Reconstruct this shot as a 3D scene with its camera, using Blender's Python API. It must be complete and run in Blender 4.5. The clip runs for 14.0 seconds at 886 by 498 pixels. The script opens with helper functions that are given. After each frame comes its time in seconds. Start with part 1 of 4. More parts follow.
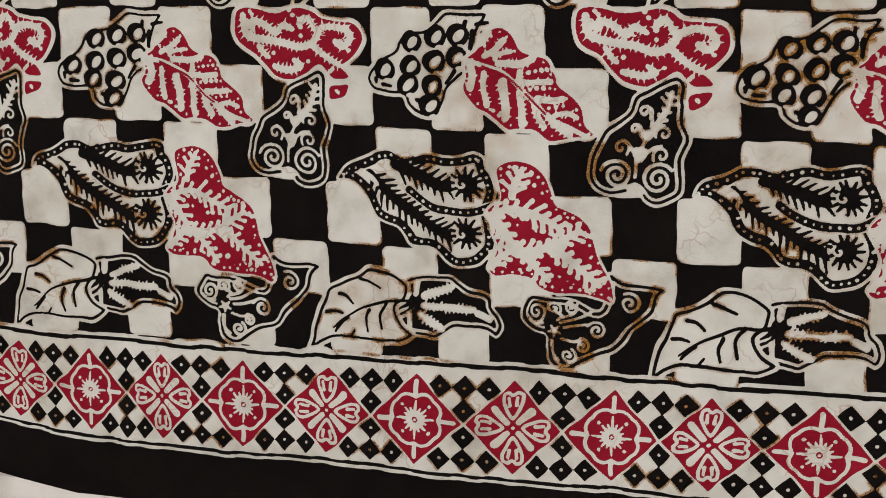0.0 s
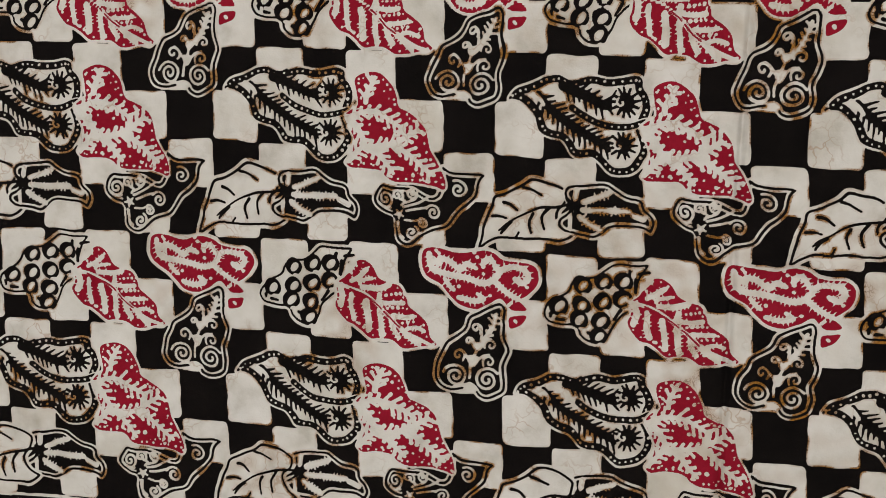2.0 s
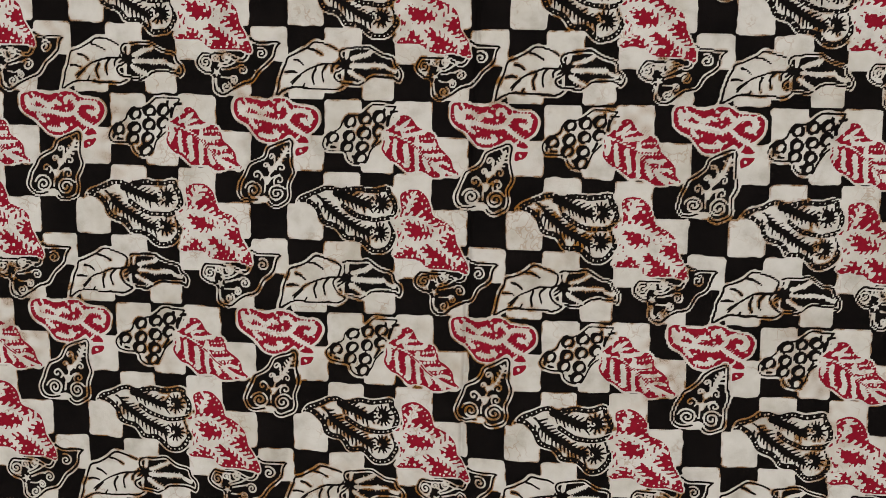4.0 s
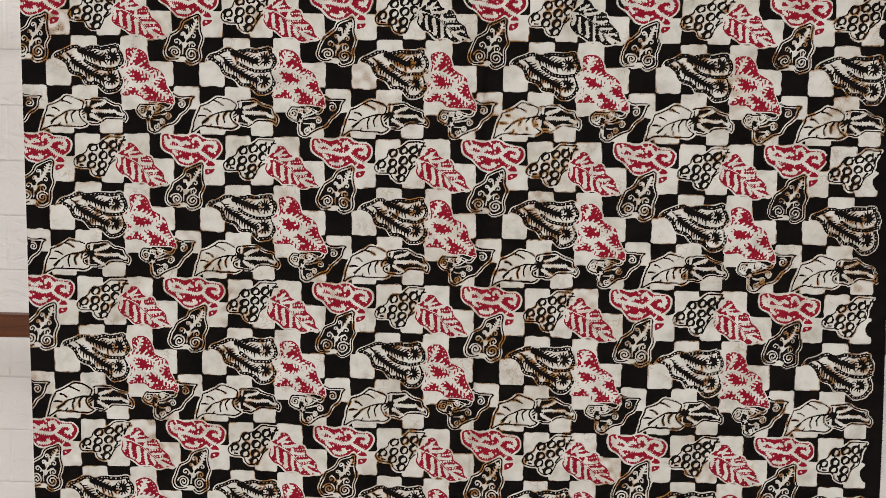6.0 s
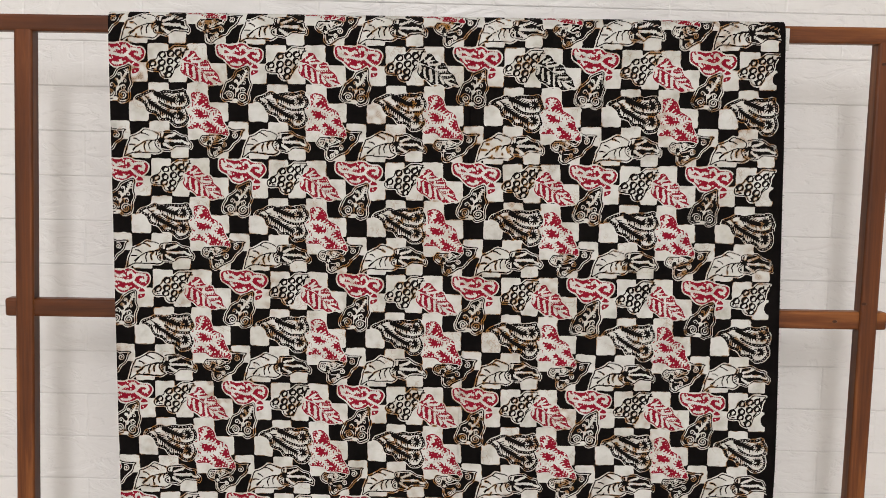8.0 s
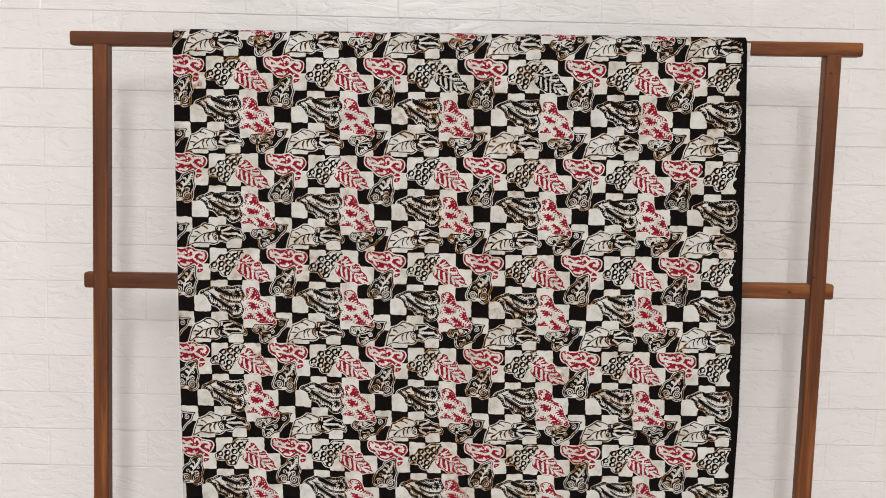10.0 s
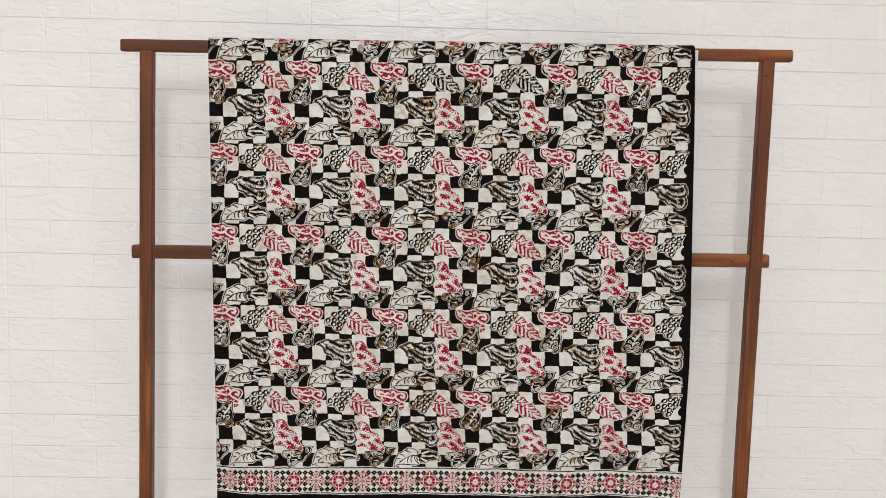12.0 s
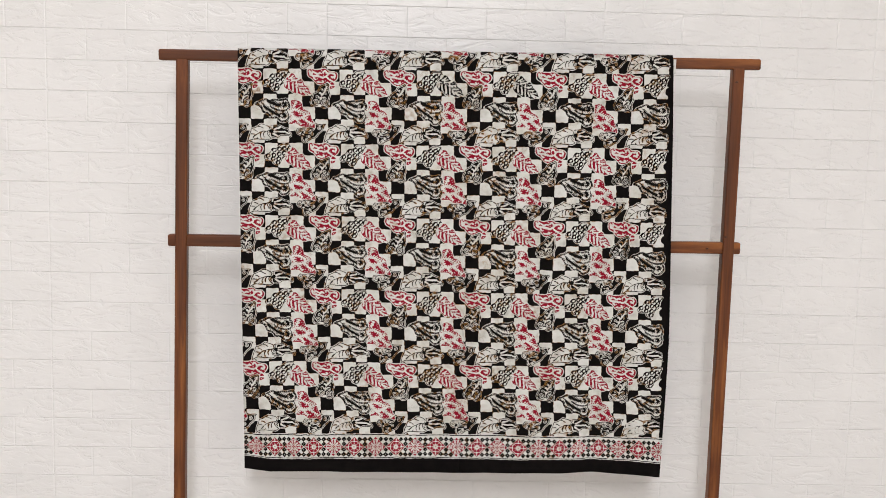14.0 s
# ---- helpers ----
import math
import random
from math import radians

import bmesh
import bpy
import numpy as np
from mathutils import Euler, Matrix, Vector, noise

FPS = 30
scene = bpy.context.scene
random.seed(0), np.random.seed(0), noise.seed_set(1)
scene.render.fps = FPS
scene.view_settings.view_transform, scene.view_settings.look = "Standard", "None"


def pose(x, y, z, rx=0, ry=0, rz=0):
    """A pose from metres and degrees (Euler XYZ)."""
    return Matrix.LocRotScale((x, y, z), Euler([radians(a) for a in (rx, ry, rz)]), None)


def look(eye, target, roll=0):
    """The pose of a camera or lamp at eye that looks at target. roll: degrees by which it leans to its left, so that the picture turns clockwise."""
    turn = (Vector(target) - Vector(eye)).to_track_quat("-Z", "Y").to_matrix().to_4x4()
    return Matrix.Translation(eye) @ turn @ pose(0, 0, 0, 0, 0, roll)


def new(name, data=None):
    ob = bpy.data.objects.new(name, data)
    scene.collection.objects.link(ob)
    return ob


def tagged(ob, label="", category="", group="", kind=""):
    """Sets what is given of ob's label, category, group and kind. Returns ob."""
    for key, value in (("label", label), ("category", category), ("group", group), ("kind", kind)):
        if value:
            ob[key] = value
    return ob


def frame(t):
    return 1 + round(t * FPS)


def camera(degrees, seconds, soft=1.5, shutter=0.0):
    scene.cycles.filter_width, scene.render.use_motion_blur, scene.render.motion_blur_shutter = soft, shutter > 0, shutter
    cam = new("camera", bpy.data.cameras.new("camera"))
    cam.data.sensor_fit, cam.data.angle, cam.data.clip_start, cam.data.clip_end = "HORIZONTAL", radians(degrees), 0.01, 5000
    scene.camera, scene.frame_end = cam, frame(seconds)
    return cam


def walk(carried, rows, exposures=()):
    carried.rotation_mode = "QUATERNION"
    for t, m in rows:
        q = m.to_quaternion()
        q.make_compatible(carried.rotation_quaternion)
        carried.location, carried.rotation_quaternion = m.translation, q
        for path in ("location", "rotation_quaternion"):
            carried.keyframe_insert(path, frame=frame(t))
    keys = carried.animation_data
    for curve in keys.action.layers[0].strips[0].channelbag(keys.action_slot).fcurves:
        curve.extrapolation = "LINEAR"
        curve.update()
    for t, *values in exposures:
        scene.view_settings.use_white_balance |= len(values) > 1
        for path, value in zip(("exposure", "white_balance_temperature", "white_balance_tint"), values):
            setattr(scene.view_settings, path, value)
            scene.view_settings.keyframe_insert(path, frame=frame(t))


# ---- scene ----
import itertools

cam = camera(47.1, 14.0, soft=0.8)
PATH = [
    (0, (0.022, -0.504, 0.751), (-0.484, 1.414, 0.495), 1.6),
    (0.5, (0.03, -0.51, 0.73), (-0.457, 1.414, 0.488), 1.7),
    (1, (0.044, -0.545, 0.76), (-0.406, 1.393, 0.557), 1.9),
    (1.5, (0.058, -0.579, 0.819), (-0.355, 1.366, 0.602), 1.7),
    (2, (0.076, -0.617, 0.871), (-0.274, 1.341, 0.661), 1.6),
    (2.5, (0.109, -0.667, 0.923), (-0.169, 1.302, 0.703), 1.6),
    (3, (0.137, -0.728, 0.97), (-0.082, 1.248, 0.75), 1.5),
    (3.5, (0.15, -0.788, 1.045), (-0.001, 1.191, 0.803), 1.6),
    (4, (0.169, -0.844, 1.154), (0.057, 1.136, 0.894), 1.4),
    (4.2, (0.177, -0.877, 1.181), (0.07, 1.108, 0.963), 1.5),
    (6.3, (0.094, -1.282, 1.339), (0.101, 0.709, 1.149), 1.3),
    (6.5, (0.091, -1.311, 1.344), (0.105, 0.68, 1.15), 1.2),
    (7, (0.111, -1.385, 1.354), (0.14, 0.605, 1.156), 1.3),
    (7.5, (0.108, -1.483, 1.364), (0.123, 0.506, 1.161), 1.4),
    (8, (0.092, -1.589, 1.371), (0.113, 0.4, 1.167), 1.4),
    (8.2, (0.095, -1.62, 1.365), (0.114, 0.37, 1.167), 1.3),
    (10.3, (0.057, -1.909, 1.383), (0.077, 0.078, 1.16), 1.4),
    (10.5, (0.052, -1.935, 1.38), (0.085, 0.053, 1.166), 1.3),
    (11, (0.07, -2.041, 1.385), (0.102, -0.054, 1.162), 1.3),
    (11.5, (0.057, -2.134, 1.378), (0.098, -0.147, 1.158), 1.3),
    (12, (0.046, -2.207, 1.376), (0.092, -0.221, 1.146), 1.4),
    (12.5, (0.036, -2.247, 1.373), (0.086, -0.26, 1.149), 1.4),
    (13, (0.031, -2.31, 1.378), (0.083, -0.324, 1.146), 1.4),
    (13.5, (0.006, -2.385, 1.373), (0.073, -0.398, 1.149), 1.4),
    (14, (0.005, -2.462, 1.377), (0.07, -0.476, 1.147), 1.4),
]
walk(cam, [(t, look(eye, target, roll)) for t, eye, target, roll in PATH],
     exposures=[(0.0, 0.12, 6840, 12), (2.0, 0.08, 6840, 12), (4.0, 0.1, 6820, 12), (6.5, 0.24, 6700, 12), (8.0, 0.28, 6650, 12), (11.0, 0.34, 6530, 12), (14.0, 0.35, 6470, 12)])


# ---- world and light ----
world = bpy.data.worlds.new("world")
scene.world = world
world.use_nodes = True
world.node_tree.nodes["Background"].inputs[0].default_value = (0.9, 0.95, 1.0, 1)
world.node_tree.nodes["Background"].inputs[1].default_value = 0.3


def area_lamp(name, m, sx, sy, watts, colour):
    data = bpy.data.lights.new(name, "AREA")
    data.shape, data.size, data.size_y = "RECTANGLE", sx, sy
    data.energy, data.color = watts, colour
    ob = new(name, data)
    ob.matrix_world = m
    return ob


area_lamp("ceiling_lamp_light", pose(0.0, -4.8, 3.13), 0.45, 3.0, 150.0, (0.98, 0.99, 1.0))
area_lamp("ceiling_lamp_light", pose(-0.25, -2.2, 3.13), 2.6, 1.6, 28.0, (0.98, 0.99, 1.0))


# ---- mesh helpers ----
def mesh_from(name, bm, material):
    me = bpy.data.meshes.new(name)
    bm.to_mesh(me)
    bm.free()
    if material:
        me.materials.append(material)
    return me


def thing(name, label, category, group="", kind="", m=None):
    ob = new(name)
    ob.empty_display_size = 0.05
    if m is not None:
        ob.matrix_world = m
    return tagged(ob, label, category, group, kind)


def part(name, bm, material, parent, label=""):
    ob = new(name, mesh_from(name, bm, material))
    ob.parent = parent
    return tagged(ob, label)


def box(sx, sy, sz, cx=0.0, cy=0.0, cz=0.0, bevel=0.0, segments=2):
    bm = bmesh.new()
    bmesh.ops.create_cube(bm, size=1)
    bmesh.ops.scale(bm, vec=(sx, sy, sz), verts=bm.verts)
    bmesh.ops.translate(bm, vec=(cx, cy, cz), verts=bm.verts)
    if bevel:
        bmesh.ops.bevel(bm, geom=bm.edges[:], offset=bevel, segments=segments, affect="EDGES", profile=0.5)
    return bm


# ---- materials ----
def material(name):
    mat = bpy.data.materials.new(name)
    mat.use_nodes = True
    nt = mat.node_tree
    return mat, nt, nt.nodes["Principled BSDF"]


def node(nt, kind, **values):
    n = nt.nodes.new(kind)
    for key, value in values.items():
        n.inputs[key].default_value = value
    return n


def ramp(nt, source, stops):
    n = nt.nodes.new("ShaderNodeValToRGB")
    while len(n.color_ramp.elements) < len(stops):
        n.color_ramp.elements.new(0.5)
    for e, (p, c) in zip(n.color_ramp.elements, stops):
        e.position, e.color = p, (*c, 1)
    nt.links.new(source, n.inputs["Fac"])
    return n


def object_coords(nt, sx, sy, sz):
    c = nt.nodes.new("ShaderNodeTexCoord")
    m = node(nt, "ShaderNodeMapping", Scale=(sx, sy, sz))
    nt.links.new(c.outputs["Object"], m.inputs["Vector"])
    return m.outputs[0]


def bump(nt, bsdf, height, strength, distance):
    n = node(nt, "ShaderNodeBump", Strength=strength, Distance=distance)
    nt.links.new(height, n.inputs["Height"])
    nt.links.new(n.outputs[0], bsdf.inputs["Normal"])
    return n


def plain_paint(name, colour, rough):
    mat, nt, b = material(name)
    co = object_coords(nt, 1, 1, 1)
    n = node(nt, "ShaderNodeTexNoise", Scale=3.0, Detail=6.0)
    nt.links.new(co, n.inputs["Vector"])
    r = ramp(nt, n.outputs[0], [(0.3, tuple(0.93 * c for c in colour)), (0.7, colour)])
    nt.links.new(r.outputs[0], b.inputs["Base Color"])
    b.inputs["Roughness"].default_value = rough
    f = node(nt, "ShaderNodeTexNoise", Scale=180.0, Detail=3.0)
    nt.links.new(co, f.inputs["Vector"])
    bump(nt, b, f.outputs[0], 0.15, 0.002)
    return mat


def foam_brick():
    mat, nt, b = material("white_foam_brick")
    geo = nt.nodes.new("ShaderNodeNewGeometry")
    info = nt.nodes.new("ShaderNodeObjectInfo")
    n = node(nt, "ShaderNodeTexNoise", Scale=7.0, Detail=8.0, Roughness=0.6)
    nt.links.new(geo.outputs["Position"], n.inputs["Vector"])
    r = ramp(nt, n.outputs[0], [(0.3, (0.755, 0.745, 0.74)), (0.7, (0.80, 0.79, 0.785))])
    mix = node(nt, "ShaderNodeMix")
    mix.data_type, mix.blend_type = "RGBA", "MULTIPLY"
    mix.inputs["Factor"].default_value = 1.0
    tone = ramp(nt, info.outputs["Random"], [(0.0, (0.994, 0.994, 0.994)), (1.0, (1, 1, 1))])
    nt.links.new(r.outputs[0], mix.inputs["A"])
    nt.links.new(tone.outputs[0], mix.inputs["B"])
    nt.links.new(mix.outputs["Result"], b.inputs["Base Color"])
    b.inputs["Roughness"].default_value = 0.3
    b.inputs["Specular IOR Level"].default_value = 0.55
    # stone-like creases, stretched along the course
    m = node(nt, "ShaderNodeMapping", Scale=(14, 30, 34))
    nt.links.new(geo.outputs["Position"], m.inputs["Vector"])
    warp = node(nt, "ShaderNodeTexNoise", Scale=1.0, Detail=4.0, Roughness=0.55, Distortion=1.2)
    nt.links.new(m.outputs[0], warp.inputs["Vector"])
    crease = ramp(nt, warp.outputs[0], [(0.40, (0, 0, 0)), (0.48, (0.7, 0.7, 0.7)), (0.53, (0.75, 0.75, 0.75)), (0.66, (1, 1, 1))])
    fine = node(nt, "ShaderNodeTexNoise", Scale=160.0, Detail=3.0)
    nt.links.new(geo.outputs["Position"], fine.inputs["Vector"])
    add = nt.nodes.new("ShaderNodeMath")
    add.operation = "MULTIPLY_ADD"
    add.inputs[1].default_value = 0.12
    nt.links.new(fine.outputs[0], add.inputs[0])
    nt.links.new(crease.outputs[0], add.inputs[2])
    bump(nt, b, add.outputs[0], 0.36, 0.0035)
    return mat


def stained_wood(along):
    """Reddish-brown stained hardwood with its grain along one axis of the object."""
    mat, nt, b = material("stained_wood_" + along)
    sc = {"x": (2.2, 38, 38), "z": (38, 38, 2.2)}[along]
    co = object_coords(nt, *sc)
    n = node(nt, "ShaderNodeTexNoise", Scale=1.0, Detail=7.0, Roughness=0.62, Distortion=0.6)
    nt.links.new(co, n.inputs["Vector"])
    r = ramp(nt, n.outputs[0], [(0.30, (0.048, 0.012, 0.0032)), (0.5, (0.135, 0.038, 0.0088)), (0.70, (0.30, 0.105, 0.025))])
    big = node(nt, "ShaderNodeTexNoise", Scale=5.0, Detail=3.0)
    c2 = object_coords(nt, 1, 1, 1)
    nt.links.new(c2, big.inputs["Vector"])
    tone = ramp(nt, big.outputs[0], [(0.3, (0.74, 0.72, 0.70)), (0.7, (1.0, 1.0, 1.0))])
    mix = nt.nodes.new("ShaderNodeMix")
    mix.data_type, mix.blend_type = "RGBA", "MULTIPLY"
    mix.inputs["Factor"].default_value = 1.0
    nt.links.new(r.outputs[0], mix.inputs["A"])
    nt.links.new(tone.outputs[0], mix.inputs["B"])
    nt.links.new(mix.outputs["Result"], b.inputs["Base Color"])
    rr = ramp(nt, big.outputs[0], [(0.3, (0.36, 0.36, 0.36)), (0.7, (0.5, 0.5, 0.5))])
    nt.links.new(rr.outputs[0], b.inputs["Roughness"])
    b.inputs["Specular IOR Level"].default_value = 0.3
    bump(nt, b, n.outputs[0], 0.18, 0.001)
    return mat


BRICK = foam_brick()
WOOD_X, WOOD_Z = stained_wood("x"), stained_wood("z")
PLASTER = plain_paint("white_wall_paint", (0.72, 0.70, 0.67), 0.7)
CEILING_PAINT = plain_paint("white_ceiling_paint", (0.8, 0.79, 0.77), 0.8)
FLOOR_TILE = plain_paint("cream_floor_tile", (0.55, 0.50, 0.44), 0.3)

# ---- room ----
X0, X1, Y0, Y1, ZC = -2.6, 2.8, -6.6, 0.240, 3.2


def slab(name, x0, x1, y0, y1, z0, z1, mat):
    bm = box(x1 - x0, y1 - y0, z1 - z0, (x0 + x1) / 2, (y0 + y1) / 2, (z0 + z1) / 2)
    return tagged(new(name, mesh_from(name, bm, mat)), kind="structure")


slab("floor", X0 - 0.12, X1 + 0.12, Y0 - 0.12, Y1 + 0.12, -0.1, 0, FLOOR_TILE)
slab("ceiling", X0 - 0.12, X1 + 0.12, Y0 - 0.12, Y1 + 0.12, ZC, ZC + 0.1, CEILING_PAINT)
wall_north = slab("wall_north", X0, X1, Y1, Y1 + 0.12, 0, ZC, BRICK)
tagged(wall_north, "white foam brick panels with moulded stone relief", "wall")
slab("wall_south", X0, X1, Y0 - 0.12, Y0, 0, ZC, PLASTER)
slab("wall_west", X0 - 0.12, X0, Y0 - 0.12, Y1 + 0.12, 0, ZC, PLASTER)
slab("wall_east", X1, X1 + 0.12, Y0 - 0.12, Y1 + 0.12, 0, ZC, PLASTER)

# ---- clothes rack ----
POST_D = 0.030
TOP_Z, MID_Z = 1.5490, 1.1025
rack = thing("clothes_rack", "reddish-brown wooden rack of two posts and two rails", "rack")
RX = 0.1215                                   # middle of the rack
rack.matrix_world = pose(RX, 0.0185, 0)


def bar(name, length, height, depth, mat, x, y, z, axis, tilt, label=""):
    """A planed bar with rounded long edges and softened ends."""
    size = (length, depth, height) if axis == "x" else (height, depth, length)
    bm = box(*size, bevel=0.0045, segments=3)
    ob = part(name, bm, mat, rack, label)
    ob.matrix_local = pose(x, y, z, 0, tilt, 0)
    return ob


bar("top_rail", 1.446, 0.026, 0.027, WOOD_X, 0.0, 0.0, TOP_Z, "x", -0.55)
bar("middle_rail", 1.406, 0.029, 0.024, WOOD_X, -0.0025, 0.004, MID_Z, "x", -0.36)
for side, tilt, z, wide in ((-0.6695, 0.62, 0.783, 0.0285), (0.6745, 0.18, 0.795, 0.0285)):
    bar("post", 1.525, wide, POST_D, WOOD_Z, side - 0.0065, 0.002, z, "z", tilt)
    foot = box(0.05, 0.42, 0.045, 0, 0, 0, bevel=0.006)
    ob = part("foot", foot, WOOD_Z, rack)
    ob.matrix_local = pose(side - 0.013, 0.0, 0.0225)


def knot(x, y, z, r, parent_bar):
    """A dark knot in the wood."""
    bm = bmesh.new()
    bmesh.ops.create_cone(bm, cap_ends=True, segments=10, radius1=r, radius2=r * 0.8, depth=0.0012)
    bmesh.ops.rotate(bm, cent=(0, 0, 0), matrix=Matrix.Rotation(radians(90), 3, "X"), verts=bm.verts)
    bmesh.ops.scale(bm, vec=(1.3, 1, 0.8), verts=bm.verts)
    ob = part("knot", bm, KNOT, rack, "dark knot in the wood")
    ob.matrix_local = pose(x - RX, y, z)


KNOT = stained_wood("x")
KNOT.name = "dark_knot_wood"
KNOT.node_tree.nodes["Principled BSDF"].inputs["Roughness"].default_value = 0.6
for n in KNOT.node_tree.nodes:
    if n.bl_idname == "ShaderNodeValToRGB":
        for e in n.color_ramp.elements:
            e.color = (0.45 * e.color[0], 0.45 * e.color[1], 0.45 * e.color[2], 1)
        break
for kx, kz, ky in ((0.787, 1.512, -0.0131), (0.781, 1.135, -0.0131), (0.738, 1.105, -0.0081)):
    knot(kx, ky, kz, 0.0034, rack)

# ---- batik print: one stamped repeat, 180 by 180 units of about a millimetre ----
UNIT, SIDE, RES = 180.0, 720, 4
WHITE, BLACK, RED = 0, 1, 2
tile = np.zeros((2 * SIDE, 2 * SIDE), np.int8)
SHIFT = [0, 0]                                # which of the four drawings of the repeat is in hand


def curve(pts, closed=True, steps=5):
    """Catmull-Rom curve through a few points."""
    p = np.array(pts, float)
    n = len(p)
    out = []
    for k in range(n if closed else n - 1):
        a, b, c, d = (p[(k + o) % n] if closed else p[min(max(k + o, 0), n - 1)] for o in (-1, 0, 1, 2))
        for s in np.arange(steps) / steps:
            out.append(0.5 * (2 * b + (c - a) * s + (2 * a - 5 * b + 4 * c - d) * s * s + (3 * b - a - 3 * c + d) * s ** 3))
    if not closed:
        out.append(p[-1])
    return np.array(out)


class Window:
    """A patch of the canvas round some points; the canvas repeats."""

    def __init__(self, canvas, pts, pad):
        self.canvas = canvas
        lo = np.floor((pts.min(0) - pad) * RES).astype(int)
        hi = np.ceil((pts.max(0) + pad) * RES).astype(int)
        self.i, self.j = np.arange(lo[1], hi[1]), np.arange(lo[0], hi[0])
        self.x, self.y = np.meshgrid((self.j + 0.5) / RES, (self.i + 0.5) / RES)
        down, across = (SHIFT[1] * SIDE, SHIFT[0] * SIDE) if canvas is tile else (0, 0)
        self.at = np.ix_((self.i + down) % canvas.shape[0], (self.j + across) % canvas.shape[1])

    def put(self, mask, colour):
        patch = self.canvas[self.at]
        patch[mask] = colour
        self.canvas[self.at] = patch

    def nearest(self, pts, closed):
        """Distance to a polyline, and how far along it the nearest point lies, 0 to 1."""
        best = np.full(self.x.shape, 1e9)
        along = np.zeros(self.x.shape)
        n = len(pts) if closed else len(pts) - 1
        for k in range(n):
            a, b = pts[k], pts[(k + 1) % len(pts)]
            d = b - a
            t = np.clip(((self.x - a[0]) * d[0] + (self.y - a[1]) * d[1]) / max(d @ d, 1e-9), 0, 1)
            r = (self.x - a[0] - t * d[0]) ** 2 + (self.y - a[1] - t * d[1]) ** 2
            near = r < best
            best[near] = r[near]
            along[near] = (k + t[near]) / n
        return np.sqrt(best), along

    def inside(self, pts):
        odd = np.zeros(self.x.shape, bool)
        for k in range(len(pts)):
            (x0, y0), (x1, y1) = pts[k - 1], pts[k]
            if y0 != y1:
                odd ^= ((y0 > self.y) != (y1 > self.y)) & (self.x < (x1 - x0) * (self.y - y0) / (y1 - y0) + x0)
        return odd


def banded(pts, bands, canvas=None):
    """Bands of colour by depth inside a closed outline (negative: outside)."""
    c = curve(pts)
    w = Window(tile if canvas is None else canvas, c, 4)
    d, _ = w.nearest(c, True)
    d = np.where(w.inside(c), d, -d)
    for lo, hi, colour in bands:
        w.put((d >= lo) & (d < hi), colour)
    return c


def stroke(pts, width, colour, taper=0.0, canvas=None, smooth=True):
    c = curve(pts, False) if smooth and len(pts) > 2 else np.array(pts, float)
    w = Window(tile if canvas is None else canvas, c, width)
    d, t = w.nearest(c, False)
    w.put(d < 0.5 * width * (1 - taper * t), colour)


def dot(x, y, r, colour, canvas=None, squash=1.0, turn=0.0):
    p = np.array([(x, y)], float)
    w = Window(tile if canvas is None else canvas, p, r * 1.3 + 0.5)
    cs, sn = math.cos(turn), math.sin(turn)
    a, b = (w.x - x) * cs + (w.y - y) * sn, (w.y - y) * cs - (w.x - x) * sn
    w.put(a * a + (b / squash) ** 2 < r * r, colour)


def spiral(x, y, r, turns, start, way, width, colour=WHITE):
    n = int(14 * turns) + 4
    s = np.linspace(0, 1, n)
    a = start + way * 2 * math.pi * turns * s
    rad = r * (1 - 0.86 * s)
    stroke(np.stack([x + rad * np.cos(a), y + rad * np.sin(a)], 1), width, colour, smooth=False)


def stations(path, spacing, offset=0.5):
    """Points at even steps along a polyline, with the direction there."""
    seg = np.diff(path, axis=0)
    ln = np.hypot(*seg.T)
    run = np.concatenate([[0], np.cumsum(ln)])
    for s in np.arange(offset * spacing, run[-1], spacing):
        k = min(np.searchsorted(run, s, "right") - 1, len(seg) - 1)
        f = (s - run[k]) / max(ln[k], 1e-9)
        yield path[k] + f * seg[k], seg[k] / max(ln[k], 1e-9)


def barbs(pts, width, length, spacing, colour, lean=0.6, tip=0.5, barb=1.8, sides=(1, -1), taper=0.3):
    """A stem with side barbs, as of a fern or a saw."""
    path = curve(pts, False)
    stroke(path, width, colour, taper, smooth=False)
    for k, (p, d) in enumerate(stations(path, spacing)):
        for side in sides:
            n = np.array((-d[1], d[0])) * side
            ln = length * random.uniform(0.6, 1.2)
            q = p + (n + lean * d) / math.hypot(1, lean) * ln
            stroke([p, q], barb, colour, 1 - tip, smooth=False)
            if tip > 0.9:
                dot(*q, barb * 0.62, colour)


def dotted(c, depth, spacing, r, colour, jitter=0.25):
    """Dots set inside a closed outline at a depth from it."""
    loop = np.vstack([c, c[:1]])
    area = 0.5 * np.sum(loop[:-1, 0] * loop[1:, 1] - loop[1:, 0] * loop[:-1, 1])
    way = 1 if area > 0 else -1
    for p, d in stations(loop, spacing):
        q = p + np.array((-d[1], d[0])) * way * depth
        dot(q[0] + random.gauss(0, jitter), q[1] + random.gauss(0, jitter), r * random.uniform(0.8, 1.2), colour)


DOUBLE = [(-0.4, 1.0, WHITE), (1.0, 2.5, BLACK), (2.5, 3.9, WHITE), (3.9, 99, BLACK)]


